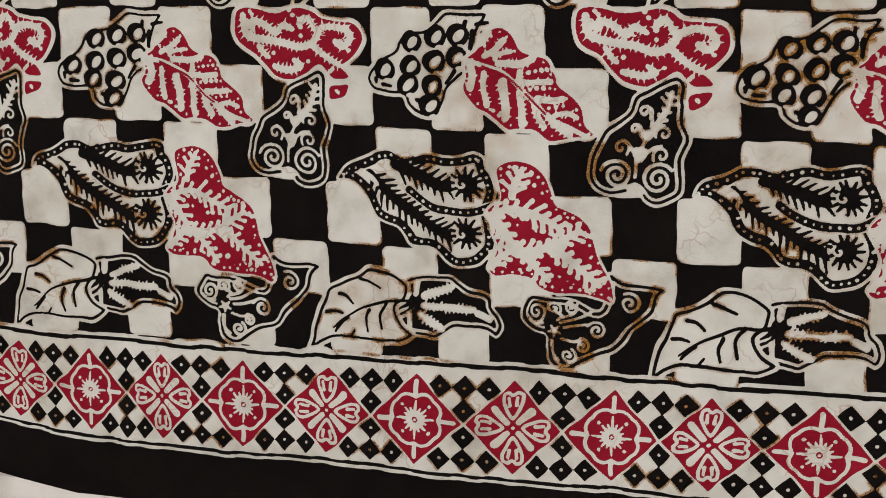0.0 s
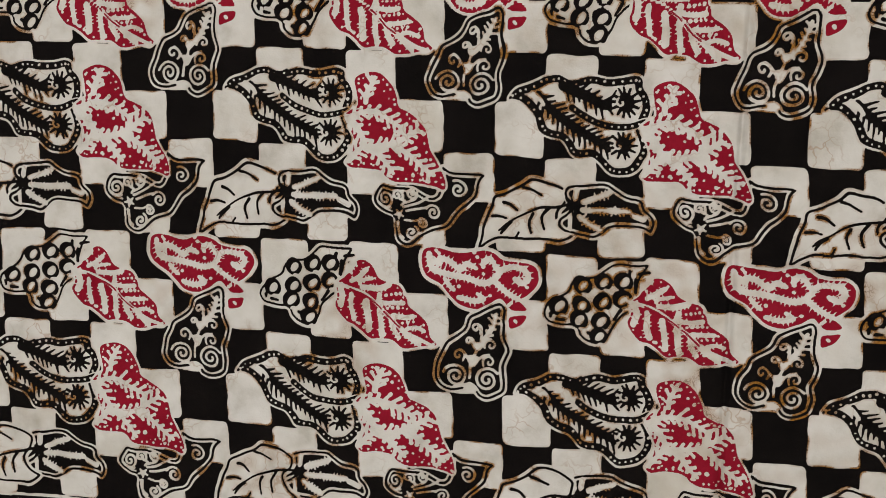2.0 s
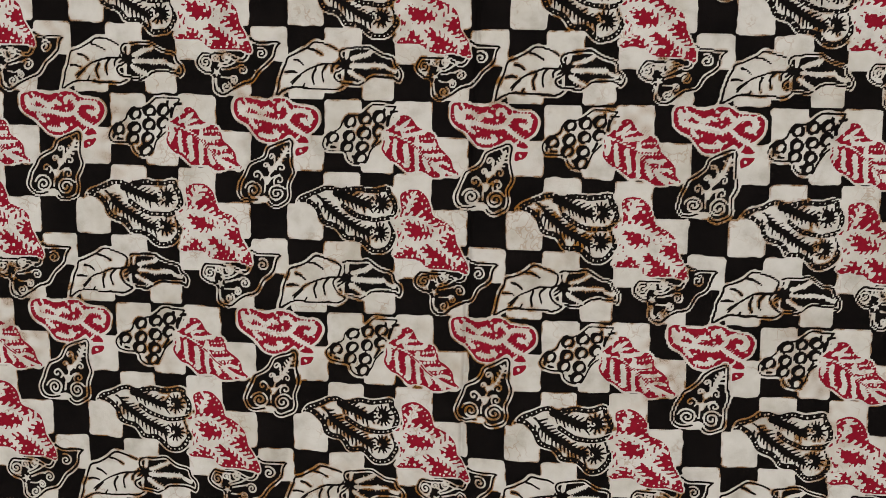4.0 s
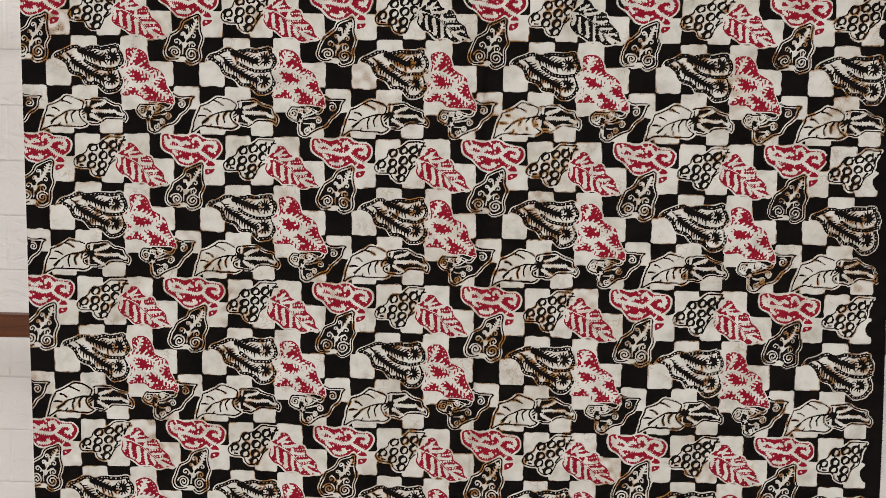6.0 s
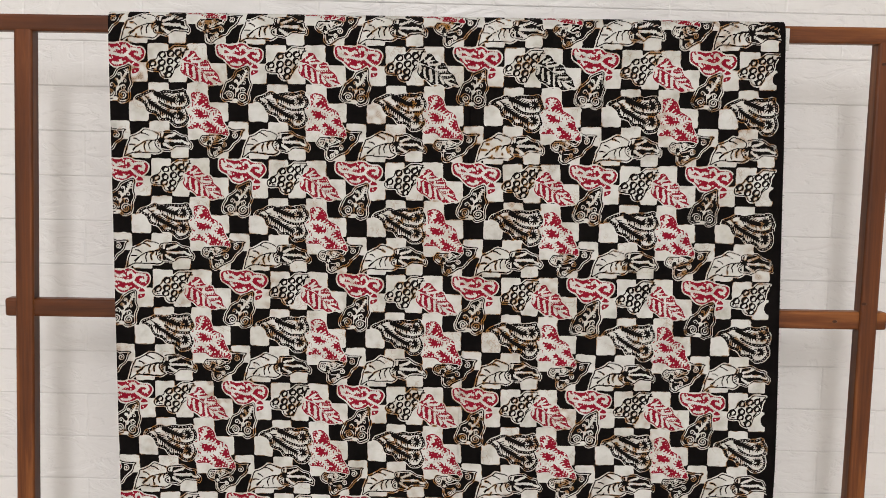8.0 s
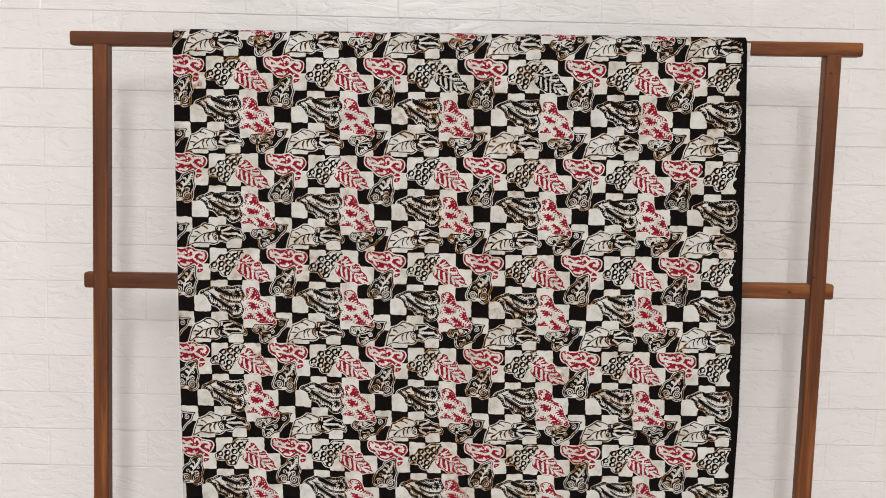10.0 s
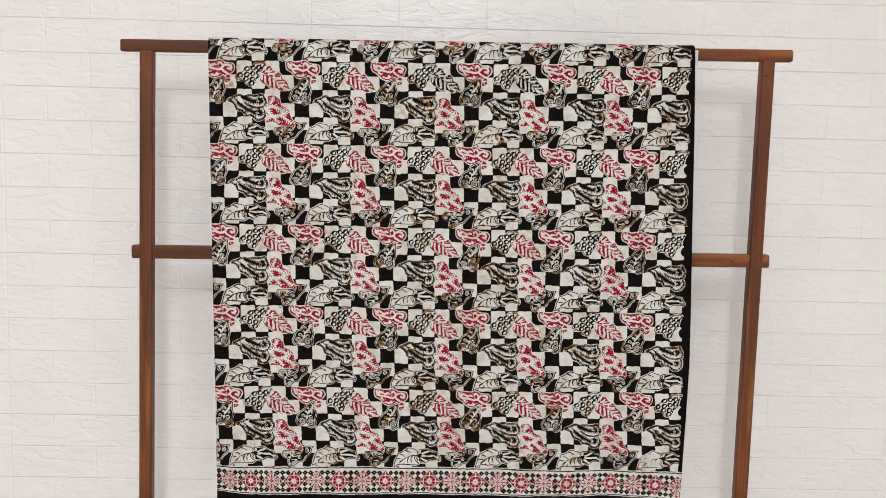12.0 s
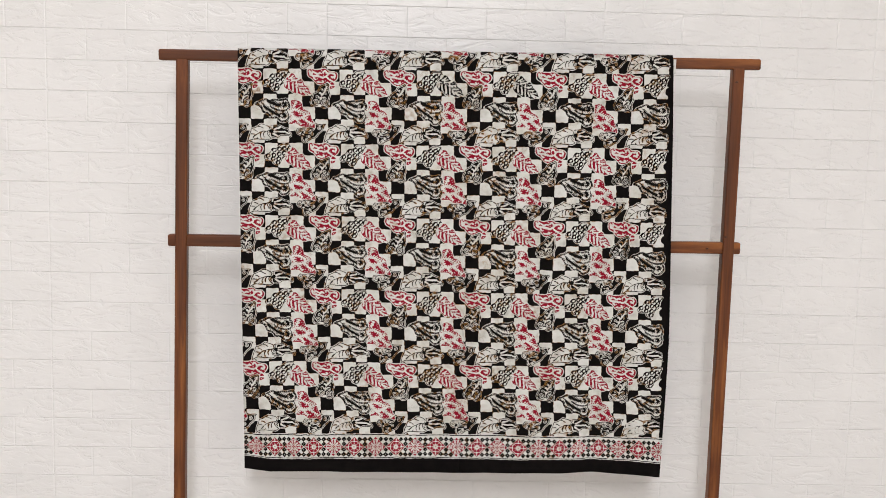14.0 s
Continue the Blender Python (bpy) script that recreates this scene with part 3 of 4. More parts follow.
def border_pattern():
    cy = 29.2
    for gap in (0.0, 50.0):
        for dx, dy in ((0, 19.0), (12.3, 19.0), (-12.3, 19.0), (0, 7.0)):
            for way in (1, -1):
                border_diamond(gap + dx, cy + way * dy, 6.2, BLACK)
                dot(gap + dx, cy + way * dy, 0.9, WHITE, border)
    for x, cross in ((25.0, False), (75.0, True)):
        border_diamond(x, cy, 24.0, RED)
        if cross:
            pts = []
            for k in range(32):
                a = k * math.pi / 16
                r = 12.2 + 1.6 * abs(math.sin(2 * a)) + 1.0 * abs(math.sin(4 * a))
                pts.append((x + r * math.cos(a), cy + r * math.sin(a)))
            c = curve(pts, steps=2)
            stroke(np.vstack([c, c[:1]]), 1.7, WHITE, canvas=border, smooth=False)
            for k in range(16):
                a = k * math.pi / 8
                r = 10.0 if k % 4 == 0 else (7.6 if k % 2 == 0 else 6.4)
                stroke([(x, cy), (x + r * math.cos(a), cy + r * math.sin(a))], 2.3, WHITE, 0.55, border)
            for k in range(4):
                a = k * math.pi / 2
                stroke([(x + 12.5 * math.cos(a), cy + 12.5 * math.sin(a)), (x + 20 * math.cos(a), cy + 20 * math.sin(a))], 2.4, WHITE, 0.0, border)
                b = a + math.pi / 4
                dot(x + 10.0 * math.cos(b), cy + 10.0 * math.sin(b), 1.0, WHITE, border)
            dot(x, cy, 1.6, RED, border)
            dot(x, cy, 0.8, WHITE, border)
        else:
            for k in range(4):
                a = k * math.pi / 2
                u, v = np.array((math.cos(a), math.sin(a))), np.array((-math.sin(a), math.cos(a)))
                o = np.array((x, cy))
                petal = [o + 4 * u, o + 12 * u + 5.2 * v, o + 17.5 * u + 5.4 * v, o + 19 * u + 2 * v, o + 17.6 * u,
                         o + 19 * u - 2 * v, o + 17.5 * u - 5.4 * v, o + 12 * u - 5.2 * v]
                banded(petal, [(0, 1.7, WHITE), (1.7, 99, RED)], border)
                for s in (-1, 1):
                    stroke([o + 11.5 * u + 1.7 * s * v, o + 15.5 * u + 2.2 * s * v], 1.9, WHITE, 0.2, border)
                b = a + math.pi / 4
                stroke([o + 4 * np.array((math.cos(b), math.sin(b))), o + 13 * np.array((math.cos(b), math.sin(b)))], 3.0, WHITE, -0.4, border)
            dot(x, cy, 1.0, WHITE, border)


border_pattern()


# ---- batik cloth ----
def soft(a, n):
    """Average over a square, the canvas repeating."""
    for axis in (0, 1):
        a = sum(np.roll(a, k, axis) for k in range(-n, n + 1)) / (2 * n + 1)
    return a


def look_up(field, row, col):
    """Field values between the canvas points."""
    h, w = field.shape
    r, c = row * RES - 0.5, col * RES - 0.5
    r0, c0 = np.floor(r).astype(int), np.floor(c).astype(int)
    fr, fc = (r - r0).astype(np.float32), (c - c0).astype(np.float32)
    r0, r1, c0, c1 = r0 % h, (r0 + 1) % h, c0 % w, (c0 + 1) % w
    return (field[r0, c0] * (1 - fc) + field[r0, c1] * fc) * (1 - fr) + (field[r1, c0] * (1 - fc) + field[r1, c1] * fc) * fr


rng = np.random.default_rng(7)


def wander(x, z, size, count=7):
    """A smooth random field with bumps of about that size in metres, roughly -1 to 1."""
    out = np.zeros(np.broadcast(x, z).shape, np.float32)
    for _ in range(count):
        a, k, p = rng.uniform(0, math.pi), 2 * math.pi / (size * rng.uniform(0.7, 1.5)), rng.uniform(0, 6.28)
        out += np.sin(k * (math.cos(a) * x + math.sin(a) * z) + p)
    return out / math.sqrt(count)


TILE_B, TILE_R = soft((tile == BLACK).astype(np.float32), 1), soft((tile == RED).astype(np.float32), 1)
LAST_B = soft((last_tile == BLACK).astype(np.float32), 1)
TILE_EDGE = soft((tile == BLACK).astype(np.float32), 4)
EDGE_B, EDGE_R = soft((border == BLACK).astype(np.float32), 1), soft((border == RED).astype(np.float32), 1)
EDGE_EDGE = soft((border == BLACK).astype(np.float32), 4)
BORDER_TOP = 0.6235


def left_edge(z):
    return -0.4135 + 0.019 * np.clip((1.556 - z) / 1.02, -0.1, 1)


def right_edge(z):
    return np.interp(z, (0.53, 0.73, 0.87, 0.95, 1.16, 1.26, 1.37, 1.56), (0.645, 0.650, 0.652, 0.650, 0.643, 0.640, 0.637, 0.629))


# faded stamps and places browned by the wax: x, z, half width, half height, strength
WORN = ((0.200, 1.365, 0.05, 0.022, 0.75), (0.575, 0.655, 0.04, 0.02, 0.8), (0.336, 0.772, 0.035, 0.03, 0.5))
BROWNED = ((0.045, 0.772, 0.045, 0.030, 0.55), (0.020, 0.838, 0.030, 0.020, 0.5), (0.200, 1.365, 0.05, 0.03, 0.35), (0.240, 1.300, 0.05, 0.03, 0.25),
           (0.110, 0.800, 0.06, 0.05, 0.55), (0.150, 0.700, 0.07, 0.04, 0.45), (0.130, 0.940, 0.05, 0.06, 0.4), (0.190, 1.090, 0.06, 0.08, 0.3),
           (0.070, 1.220, 0.06, 0.05, 0.3), (0.160, 1.480, 0.07, 0.03, 0.35), (0.600, 1.490, 0.03, 0.03, 0.5), (-0.370, 1.480, 0.03, 0.04, 0.45),
           (0.020, 0.930, 0.04, 0.03, 0.3), (0.045, 1.420, 0.05, 0.03, 0.3), (-0.150, 0.970, 0.05, 0.03, 0.2))


# middles of the border's flowers along the hem
FLOWER_X = (-0.415, -0.366, -0.3205, -0.2742, -0.2237, -0.1746, -0.1235, -0.0701, -0.0189, 0.0286, 0.0803, 0.132, 0.183,
            0.233, 0.286, 0.337, 0.388, 0.437, 0.488, 0.539, 0.589, 0.637, 0.688)


def dye(x, z):
    """Black, red and brown wax stain at places of the cloth as it hangs flat."""
    wx = x + 0.0009 * wander(x, z, 0.16) + 0.00035 * wander(x, z, 0.016)
    wz = z + 0.0009 * wander(x, z, 0.16) + 0.0003 * wander(x, z, 0.05) + 0.00035 * wander(x, z, 0.016)
    r = (wz - 0.685) / 0.1785
    col = (wx + 0.3591 + np.interp(r, (-1, 0, 1, 2, 3, 4, 5), (-0.010, 0, 0.010, 0.0155, 0.018, 0.0215, 0.025))) / 0.1826
    row = 0.66 - (wz - (0.0006 + 0.0003 * r) * (col - 1) - 0.685) / 0.1785
    # rows of stamps set a little askew by hand
    askew = [np.interp(wx, (-0.19, 0.0, 0.18, 0.36), drop) for drop in ((5.4, 0.7, -2.6, 0.0), (7.0, 4.5, 2.0, 0.5), (5.0, 2.5, 1.8, 0.5))]
    share = [np.clip(1 - np.abs(wz - mid) / 0.18, 0, 1) for mid in (0.865, 1.047, 1.227)]
    row = row + sum(k * d for k, d in zip(share, askew)) / UNIT
    ci, ri = np.floor(col), np.floor(row)
    u, v = (col - ci) * UNIT, (row - ri) * UNIT
    cu, rv = u + UNIT * (ci % 2), v + UNIT * (ri % 2)
    b, rd, ed = look_up(TILE_B, rv, cu), look_up(TILE_R, rv, cu), look_up(TILE_EDGE, rv, cu)
    last = (ci > 5) | ((ci == 5) & (u > 26))                                   # the stamp was cut short at the selvedge
    b, rd = np.where(last, look_up(LAST_B, rv, cu), b), np.where(last, 0, rd)
    # two leaves of the top row were dyed black
    dark = (ri == -4) & ((ci == 2) | (ci == 3)) & (u > 77.1) & (u < 142.6) & (v > 10.1) & (v < 63.4)
    b, rd = np.where(dark, np.maximum(b, rd), b), np.where(dark, 0, rd)
    # a few stamps took little wax: their dark lines are broken
    weak = np.maximum(0, wander(x, z, 0.22) - 1.55)
    b = b * (1 - np.clip(weak * (0.5 + 0.5 * wander(x, z, 0.01)), 0, 0.6) * (ed < 0.75))
    b = b + 0.045 + 0.07 * wander(x, z, 0.13)                      # the dye crept further here and there
    worn = sum(k * np.exp(-((x - px) / rx) ** 2 - ((z - pz) / rz) ** 2) for px, pz, rx, rz, k in WORN)
    b = b * (1 - np.clip(worn, 0, 1) * (ed < 0.8) * np.clip(0.55 + 0.45 * wander(x, z, 0.012), 0, 1))
    # border
    bz = wz - np.interp(x, (-0.40, -0.34, -0.26, -0.20, -0.10, 0.0, 0.12, 0.4), (-0.001, -0.002, -0.0032, -0.0026, -0.0005, 0.001, 0.0020, 0.0))
    inb = bz < BORDER_TOP
    pu, pv = np.interp(wx, FLOWER_X, 25.0 + 50.0 * np.arange(-1, len(FLOWER_X) - 1)), (BORDER_TOP - bz) * 1000 * BAND / 60.0
    b2, r2, e2 = look_up(EDGE_B, pv, pu), look_up(EDGE_R, pv, pu), look_up(EDGE_EDGE, pv, pu)
    b, rd, ed = np.where(inb, b2, b), np.where(inb, r2, rd), np.where(inb, e2, ed)
    mm = 0.001

    def line(z0, half, value, arr):
        k = np.clip((half - np.abs(bz - z0)) / (0.4 * mm) + 0.5, 0, 1)
        return arr * (1 - k) + value * k
    for z0, half, value in ((0.6262, 1.0, 0), (0.6240, 1.2, 1), (0.6224, 0.5, 0), (0.5668, 1.0, 1), (0.5650, 0.9, 0)):
        b = line(z0, half * mm, value, b)
        rd = line(z0, half * mm, 0, rd)
    hem = np.clip((0.5642 - bz) / (0.5 * mm) + 0.5, 0, 1)
    sel = np.clip((x - right_edge(z) + 0.0080 + 0.003 * np.sin(3.0 * (z - 0.53)) + 0.0015 * wander(x, z, 0.03)) / (0.6 * mm) + 0.5, 0, 1) * (z > 0.628)
    full = np.maximum(hem, sel)
    b, rd = b * (1 - full) + full, rd * (1 - full)
    grain = np.clip(0.45 + 0.7 * wander(x, z, 0.011), 0.08, 1)
    near = np.clip(4 * ed * (1 - ed), 0, 1)
    brown = sum(k * np.exp(-((x - px) / rx) ** 2 - ((z - pz) / rz) ** 2) for px, pz, rx, rz, k in BROWNED)
    stain = near * np.clip(0.30 + 0.65 * wander(x, z, 0.05) + brown, 0.12, 1.2) * grain
    blot = np.clip(0.5 + 0.6 * wander(x, z, 0.018), 0, 1)
    stain = np.clip(1.9 * stain, 0, 0.92) + blot * (0.42 * np.clip(wander(x, z, 0.10) - 0.7, 0, 1) + 0.42 * brown)
    return b, rd, np.clip(stain, 0, 1) * (1 - full)


def steps(*spans):
    """Even steps over each span (from, to, step), joined."""
    out = [np.linspace(a, b, int(round(abs(b - a) / s)), endpoint=False) for a, b, s in spans]
    return np.concatenate(out + [[spans[-1][1]]])


FOLD_R = 0.0185


def rail_height(x):
    return 1.5505 + (x - 0.1215) * 0.0096


def ripple(x, z):
    """How far the hanging cloth stands off its plane: broad shallow folds and the old crease down the middle."""
    slack = np.clip((1.55 - z) / 0.9, 0, 1)
    y = -0.0022 * slack * np.sin(2 * math.pi * (x + 0.09 * z) / 0.34 + 0.6) - 0.0012 * slack * np.sin(2 * math.pi * (x - 0.2 * z) / 0.13)
    y += 0.0006 * np.sin(2 * math.pi * (z + 0.3 * x) / 0.21) * slack
    crease = 0.143 - 0.004 * np.sin(3 * z)
    y += 0.0030 * np.exp(-((x - crease) / 0.0020) ** 2) - 0.0012 * np.exp(-((x - crease - 0.03) / 0.03) ** 2)
    return y


def hem_drop(x):
    return np.interp(x, (-0.40, -0.37, -0.33, -0.25, -0.15, 0.0, 0.12, 0.26, 0.40, 0.476, 0.55, 0.645),
                     (0.005, 0.001, -0.0045, -0.003, -0.0045, -0.001, -0.002, -0.001, 0.001, 0.005, 0.0, -0.006))


def cloth_sheet(name, s, q, back, mat, parent, label):
    """A sheet of the cloth: s across from edge to edge, q the height along the hanging cloth."""
    S, Q = np.meshgrid(s, q)
    X = left_edge(Q) + S * (right_edge(Q) - left_edge(Q))
    top = rail_height(X)
    a = np.clip((Q - top) / FOLD_R, 0, math.pi)
    fade = np.clip((top - Q) / 0.05, 0, 1)
    Z = np.minimum(Q, top) + FOLD_R * np.sin(a)
    Y = FOLD_R - FOLD_R * np.cos(a)
    if back:
        Z, Y = Q, np.full_like(Q, 2 * FOLD_R)
        Z = np.minimum(Q, top)
        Y = Y + 0.8 * ripple(X, Q) * fade + 0.001
    else:
        Y = Y + ripple(X, Q) * fade
        Z = Z + hem_drop(X) * np.clip((0.66 - Q) / 0.13, 0, 1)
    b, r, st = dye(X, Q)
    nq, ns = S.shape
    me = bpy.data.meshes.new(name)
    co = np.stack([X, Y, Z], -1).reshape(-1, 3).astype(np.float32)
    k = np.arange(nq * ns).reshape(nq, ns)
    quad = np.stack([k[:-1, :-1], k[:-1, 1:], k[1:, 1:], k[1:, :-1]], -1).reshape(-1).astype(np.int32)
    me.vertices.add(len(co))
    me.vertices.foreach_set("co", co.ravel())
    me.loops.add(len(quad))
    me.loops.foreach_set("vertex_index", quad)
    me.polygons.add(len(quad) // 4)
    me.polygons.foreach_set("loop_start", np.arange(0, len(quad), 4, dtype=np.int32))
    me.update(calc_edges=True)
    me.shade_smooth()
    for key, value in (("dye_black", b), ("dye_red", r), ("wax_stain", st)):
        me.attributes.new(key, "FLOAT", "POINT").data.foreach_set("value", value.astype(np.float32).ravel())
    me.materials.append(mat)
    ob = new(name, me)
    ob.parent = parent
    return tagged(ob, label)


def batik_cotton():
    mat, nt, b = material("batik_cotton")
    link = nt.links.new

    def attribute(key):
        n = nt.nodes.new("ShaderNodeAttribute")
        n.attribute_name = key
        return n.outputs["Fac"]

    def edge(value, lo, hi):
        n = node(nt, "ShaderNodeMapRange")
        n.interpolation_type = "SMOOTHSTEP"
        n.inputs["From Min"].default_value, n.inputs["From Max"].default_value = lo, hi
        link(value, n.inputs["Value"])
        return n.outputs["Result"]

    def mixed(fac, a, c):
        n = nt.nodes.new("ShaderNodeMix")
        n.data_type = "RGBA"
        for value, key in ((fac, "Factor"), (a, "A"), (c, "B")):
            socket = n.inputs[key] if key == "Factor" else [i for i in n.inputs if i.name == key and i.type == "RGBA"][0]
            if isinstance(value, tuple):
                socket.default_value = (*value, 1)
            elif isinstance(value, float):
                socket.default_value = value
            else:
                link(value, socket)
        return [o for o in n.outputs if o.type == "RGBA"][0]

    co = object_coords(nt, 1, 1, 1)
    cloud = node(nt, "ShaderNodeTexNoise", Scale=38.0, Detail=5.0, Roughness=0.6)
    link(co, cloud.inputs["Vector"])
    ground = ramp(nt, cloud.outputs[0], [(0.28, (0.42, 0.413, 0.388)), (0.48, (0.56, 0.562, 0.548)), (0.72, (0.63, 0.635, 0.625))]).outputs[0]
    dull = node(nt, "ShaderNodeTexNoise", Scale=14.0, Detail=4.0, Roughness=0.65)
    link(co, dull.inputs["Vector"])
    wash = ramp(nt, dull.outputs[0], [(0.32, (0.80, 0.775, 0.72)), (0.5, (0.97, 0.965, 0.95)), (0.7, (1.0, 1.0, 1.0))]).outputs[0]
    tint = nt.nodes.new("ShaderNodeMix")
    tint.data_type, tint.blend_type = "RGBA", "MULTIPLY"
    tint.inputs["Factor"].default_value = 1.0
    link(ground, [i for i in tint.inputs if i.name == "A" and i.type == "RGBA"][0])
    link(wash, [i for i in tint.inputs if i.name == "B" and i.type == "RGBA"][0])
    ground = [o for o in tint.outputs if o.type == "RGBA"][0]
    # hair cracks of the wax, brown
    cell = node(nt, "ShaderNodeTexVoronoi", Scale=70.0)
    cell.feature = "DISTANCE_TO_EDGE"
    bend = node(nt, "ShaderNodeTexNoise", Scale=60.0, Detail=3.0)
    link(co, bend.inputs["Vector"])
    moved = nt.nodes.new("ShaderNodeVectorMath")
    moved.operation = "MULTIPLY_ADD"
    moved.inputs[1].default_value = (0.03, 0.03, 0.03)
    link(bend.outputs["Color"], moved.inputs[0])
    link(co, moved.inputs[2])
    link(moved.outputs[0], cell.inputs["Vector"])
    crack = edge(cell.outputs["Distance"], 0.055, 0.0)
    where = node(nt, "ShaderNodeTexNoise", Scale=24.0, Detail=2.0)
    link(co, where.inputs["Vector"])
    patch = edge(where.outputs[0], 0.50, 0.66)
    both = nt.nodes.new("ShaderNodeMath")
    both.operation = "MULTIPLY"
    link(crack, both.inputs[0])
    link(patch, both.inputs[1])
    half = nt.nodes.new("ShaderNodeMath")
    half.operation = "MULTIPLY"
    half.inputs[1].default_value = 0.42
    link(both.outputs[0], half.inputs[0])
    ground = mixed(half.outputs[0], ground, (0.25, 0.12, 0.03))
    ground = mixed(attribute("wax_stain"), ground, (0.26, 0.118, 0.022))
    # short ticks where the stiff wax broke across the lines
    small = node(nt, "ShaderNodeTexVoronoi", Scale=330.0)
    small.feature = "DISTANCE_TO_EDGE"
    link(moved.outputs[0], small.inputs["Vector"])
    tick = nt.nodes.new("ShaderNodeMath")
    tick.operation = "MULTIPLY"
    link(edge(small.outputs["Distance"], 0.09, 0.02), tick.inputs[0])
    link(edge(attribute("wax_stain"), 0.16, 0.65), tick.inputs[1])
    ground = mixed(tick.outputs[0], ground, (0.10, 0.045, 0.012))
    reds = ramp(nt, cloud.outputs[0], [(0.3, (0.185, 0.005, 0.015)), (0.7, (0.245, 0.009, 0.024))]).outputs[0]
    col = mixed(edge(attribute("dye_red"), 0.38, 0.62), ground, reds)
    blacks = ramp(nt, cloud.outputs[0], [(0.3, (0.003, 0.0025, 0.0025)), (0.75, (0.007, 0.0055, 0.0052))]).outputs[0]
    speck = node(nt, "ShaderNodeTexVoronoi", Scale=52.0)
    link(co, speck.inputs["Vector"])
    pin = edge(speck.outputs["Distance"], 0.055, 0.035)
    rare = edge(where.outputs[0], 0.66, 0.68)
    pins = nt.nodes.new("ShaderNodeMath")
    pins.operation = "MULTIPLY"
    link(pin, pins.inputs[0])
    link(rare, pins.inputs[1])
    blacks = mixed(pins.outputs[0], blacks, (0.5, 0.48, 0.44))
    col = mixed(edge(attribute("dye_black"), 0.38, 0.62), col, blacks)
    link(col, b.inputs["Base Color"])
    b.inputs["Roughness"].default_value = 0.85
    b.inputs["Specular IOR Level"].default_value = 0.05
    weave = node(nt, "ShaderNodeTexNoise", Scale=900.0, Detail=2.0)
    link(co, weave.inputs["Vector"])
    crumple = node(nt, "ShaderNodeTexNoise", Scale=22.0, Detail=5.0, Roughness=0.55)
    link(co, crumple.inputs["Vector"])
    add = nt.nodes.new("ShaderNodeMath")
    add.operation = "MULTIPLY_ADD"
    add.inputs[1].default_value = 0.08
    link(weave.outputs[0], add.inputs[0])
    link(crumple.outputs[0], add.inputs[2])
    bump(nt, b, add.outputs[0], 0.35, 0.006)
    return mat


BATIK = batik_cotton()
cloth = thing("batik_cloth", "black, white and crimson batik cotton cloth hung over the wooden rail", "cloth", m=pose(0, 0, 0))
SPAN = 1.045
fine = steps((0, 0.66 / SPAN, 0.0007 / SPAN), (0.66 / SPAN, 1, 0.0014 / SPAN))
cloth_sheet("front_panel", fine, steps((0.53, 0.95, 0.0007), (0.95, 1.545, 0.0013), (1.545, 1.602, 0.002)), False, BATIK, cloth, "batik panel with leaf, grape and scroll motifs on checks")
cloth_sheet("back_panel", steps((0, 1, 0.004)), steps((0.55, 1.56, 0.004)), True, BATIK, cloth, "")


def selvedge_threads():
    """Loose thread ends along the right selvedge."""
    bm = bmesh.new()
    z = 0.55
    while z < 1.55:
        x = float(right_edge(z))
        ln, dz = random.uniform(0.001, 0.0035), random.uniform(-0.0015, 0.0015)
        w = random.uniform(0.0002, 0.0005)
        y = float(ripple(np.array(x), np.array(z)))
        vs = [bm.verts.new(p) for p in ((x - 0.0008, y, z - w), (x - 0.0008, y, z + w), (x + ln, y + random.uniform(-0.001, 0.001), z + dz), (x - 0.0008, y + 0.0006, z))]
        for f in ((0, 2, 1), (1, 2, 3), (3, 2, 0)):
            bm.faces.new([vs[k] for k in f])
        z += random.uniform(0.0015, 0.005)
    return bm


mat_thread, nt_thread, b_thread = material("black_thread")
b_thread.inputs["Base Color"].default_value = (0.012, 0.009, 0.009, 1)
b_thread.inputs["Roughness"].default_value = 0.9
part("selvedge", selvedge_threads(), mat_thread, cloth, "frayed black selvedge")

part("folded_corner", box(0.0075, 0.0022, 0.034, 0.6325, 0.0028, 1.5455, bevel=0.0008), BATIK, cloth, "cream folded corner over the rail")

# ---- bricks of the panelled wall ----
PITCH_X, PITCH_Z, JOINT_Z, SEAM = 0.207, 0.0795, 1.6175, 0.502
PANEL, PROUD = 3.5 * PITCH_X, 0.0011


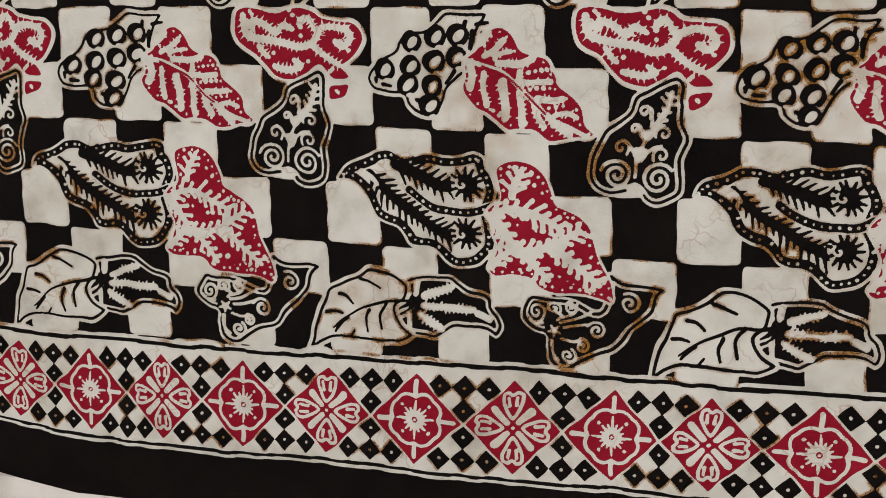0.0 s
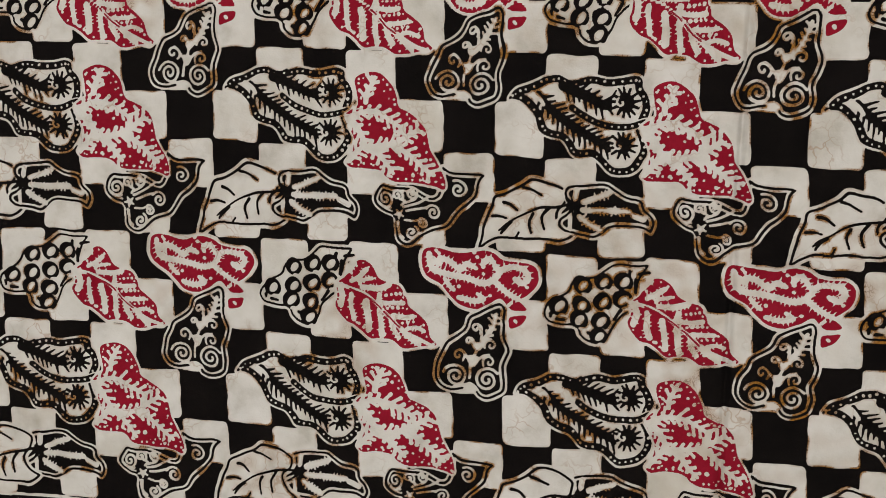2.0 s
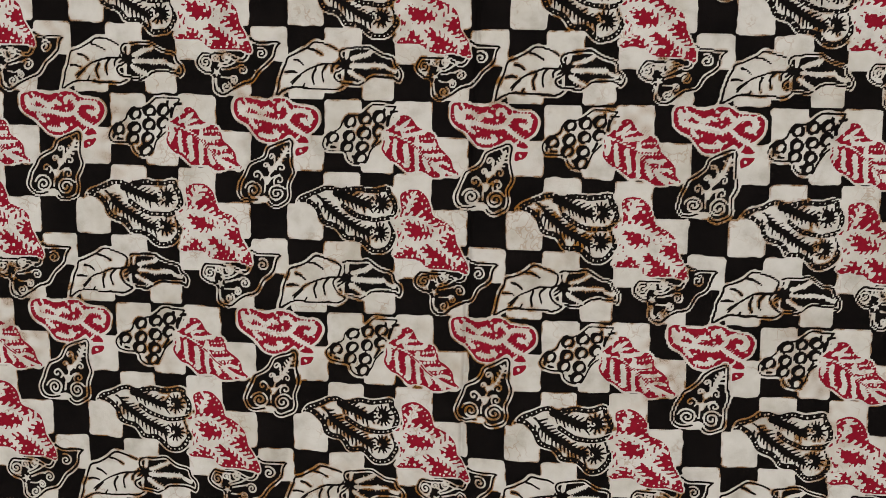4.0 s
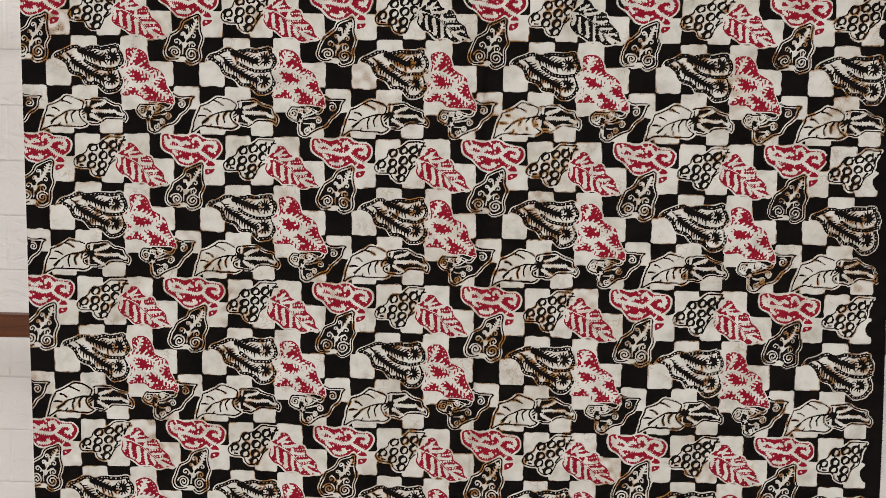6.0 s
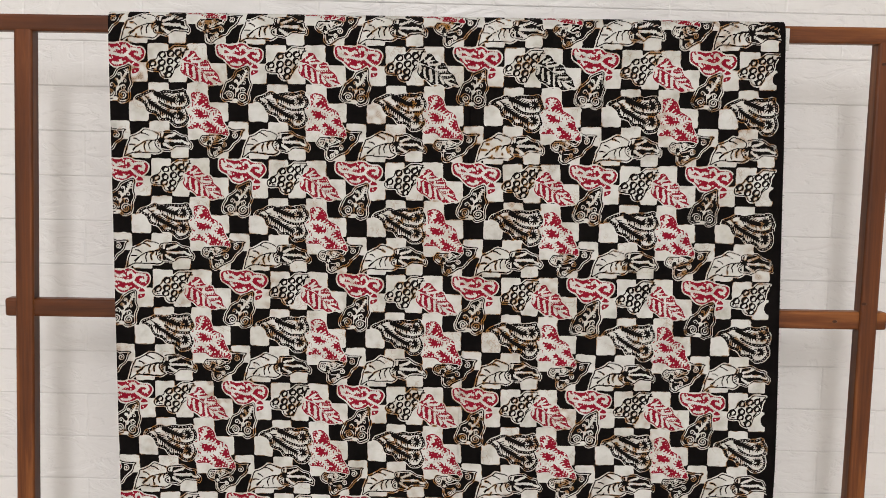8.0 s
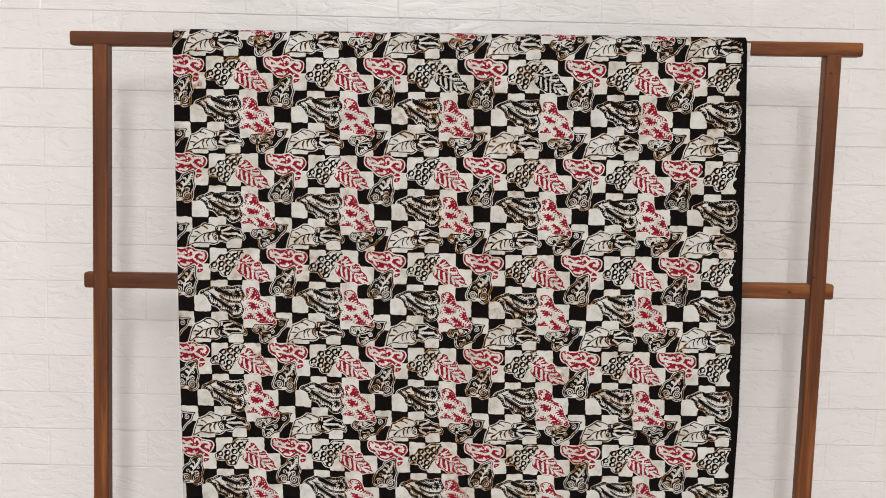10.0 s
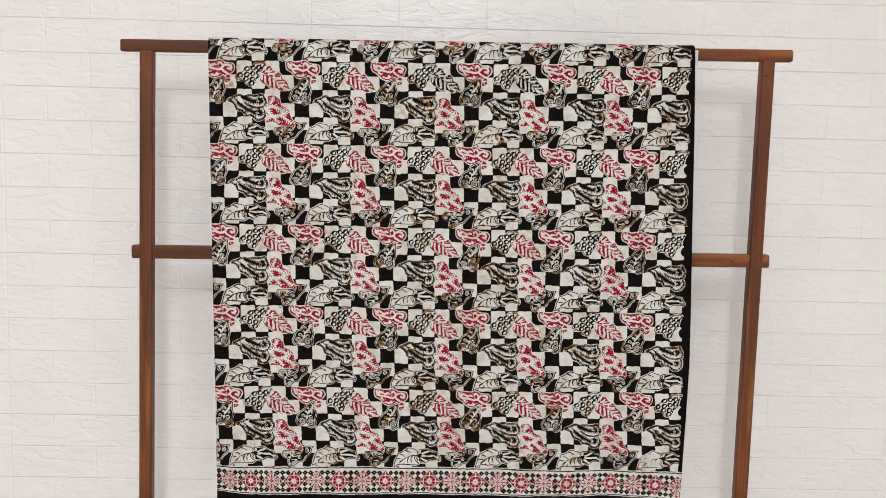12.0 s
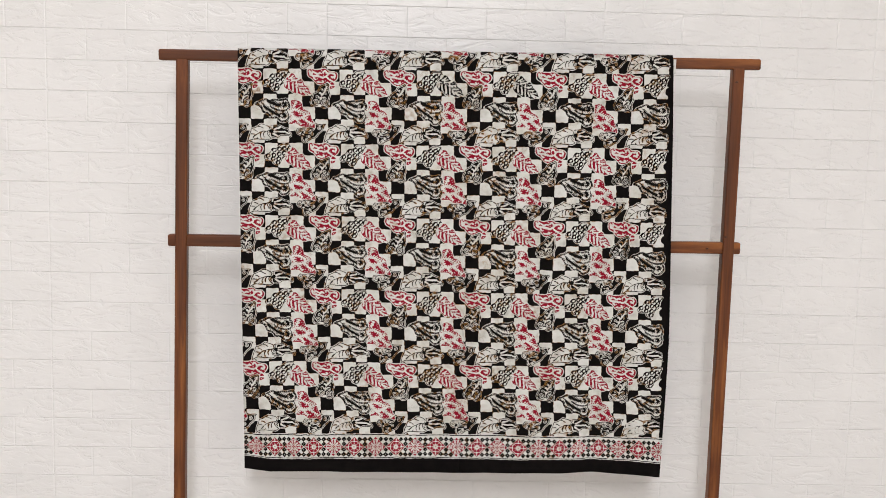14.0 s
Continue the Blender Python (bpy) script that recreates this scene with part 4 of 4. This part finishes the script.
def brick_mesh(name, length, seed):
    """A moulded foam brick: uneven swelling face, rounded edges, open at the back."""
    rnd = random.Random(seed)
    nx, nz = (9, 5) if length > 0.15 else (6, 5)
    hx, hz = length / 2, PITCH_Z / 2 - 0.0005
    bm = bmesh.new()
    grid = []
    for j in range(nz):
        rowv = []
        for i in range(nx):
            fx, fz = 2 * i / (nx - 1) - 1, 2 * j / (nz - 1) - 1
            rim = max(abs(fx), abs(fz)) == 1
            x, z = fx * (hx - (0.0 if rim else 0.002)), fz * (hz - (0.0 if rim else 0.002))
            if not rim and abs(fx) + 2 / (nx - 1) > 0.999:
                x = math.copysign(hx - 0.0030, fx)
            if not rim and abs(fz) + 2 / (nz - 1) > 0.999:
                z = math.copysign(hz - 0.0016, fz)
            y = -0.0003 if rim else -PROUD + rnd.uniform(-0.00006, 0.00006)
            rowv.append(bm.verts.new((x, y, z)))
        grid.append(rowv)
    for j in range(nz - 1):
        for i in range(nx - 1):
            bm.faces.new((grid[j][i], grid[j][i + 1], grid[j + 1][i + 1], grid[j + 1][i]))
    return mesh_from(name, bm, BRICK)


FULL = [brick_mesh("brick", PITCH_X, k) for k in range(7)]
HALF = [brick_mesh("brick", PITCH_X / 2, 50 + k) for k in range(4)]
rest_v, rest_f = [], []
pick = random.Random(5)
for k in range(-20, 20):
    zc = JOINT_Z + (k + 0.5) * PITCH_Z
    if zc < 0.04 or zc > ZC - 0.04:
        continue
    for p in range(-4, 4):
        seam = SEAM + p * PANEL                                  # right end of the panel
        lengths = [PITCH_X] * 3
        lengths = [PITCH_X / 2] + lengths if k % 2 == 0 else lengths + [PITCH_X / 2]
        x = seam
        for ln in lengths:
            xc = x - ln / 2
            x -= ln
            if xc - ln / 2 < X0 or xc + ln / 2 > X1:
                continue
            me = pick.choice(FULL if ln > 0.15 else HALF)
            if -1.15 < xc < 1.40 and 0.42 < zc < 1.78:
                ob = new("brick", me)
                ob.parent = wall_north
                ob.location = (xc, Y1 - 0.0005, zc)
            else:
                base = len(rest_v)
                rest_v += [(v.co.x + xc, v.co.y + Y1 - 0.0005, v.co.z + zc) for v in me.vertices]
                rest_f += [tuple(base + i for i in f.vertices) for f in me.polygons]
me = bpy.data.meshes.new("brickwork")
me.from_pydata(rest_v, [], rest_f)
me.materials.append(BRICK)
far_bricks = new("brickwork", me)
far_bricks.parent = wall_north
tagged(far_bricks, kind="stuff")
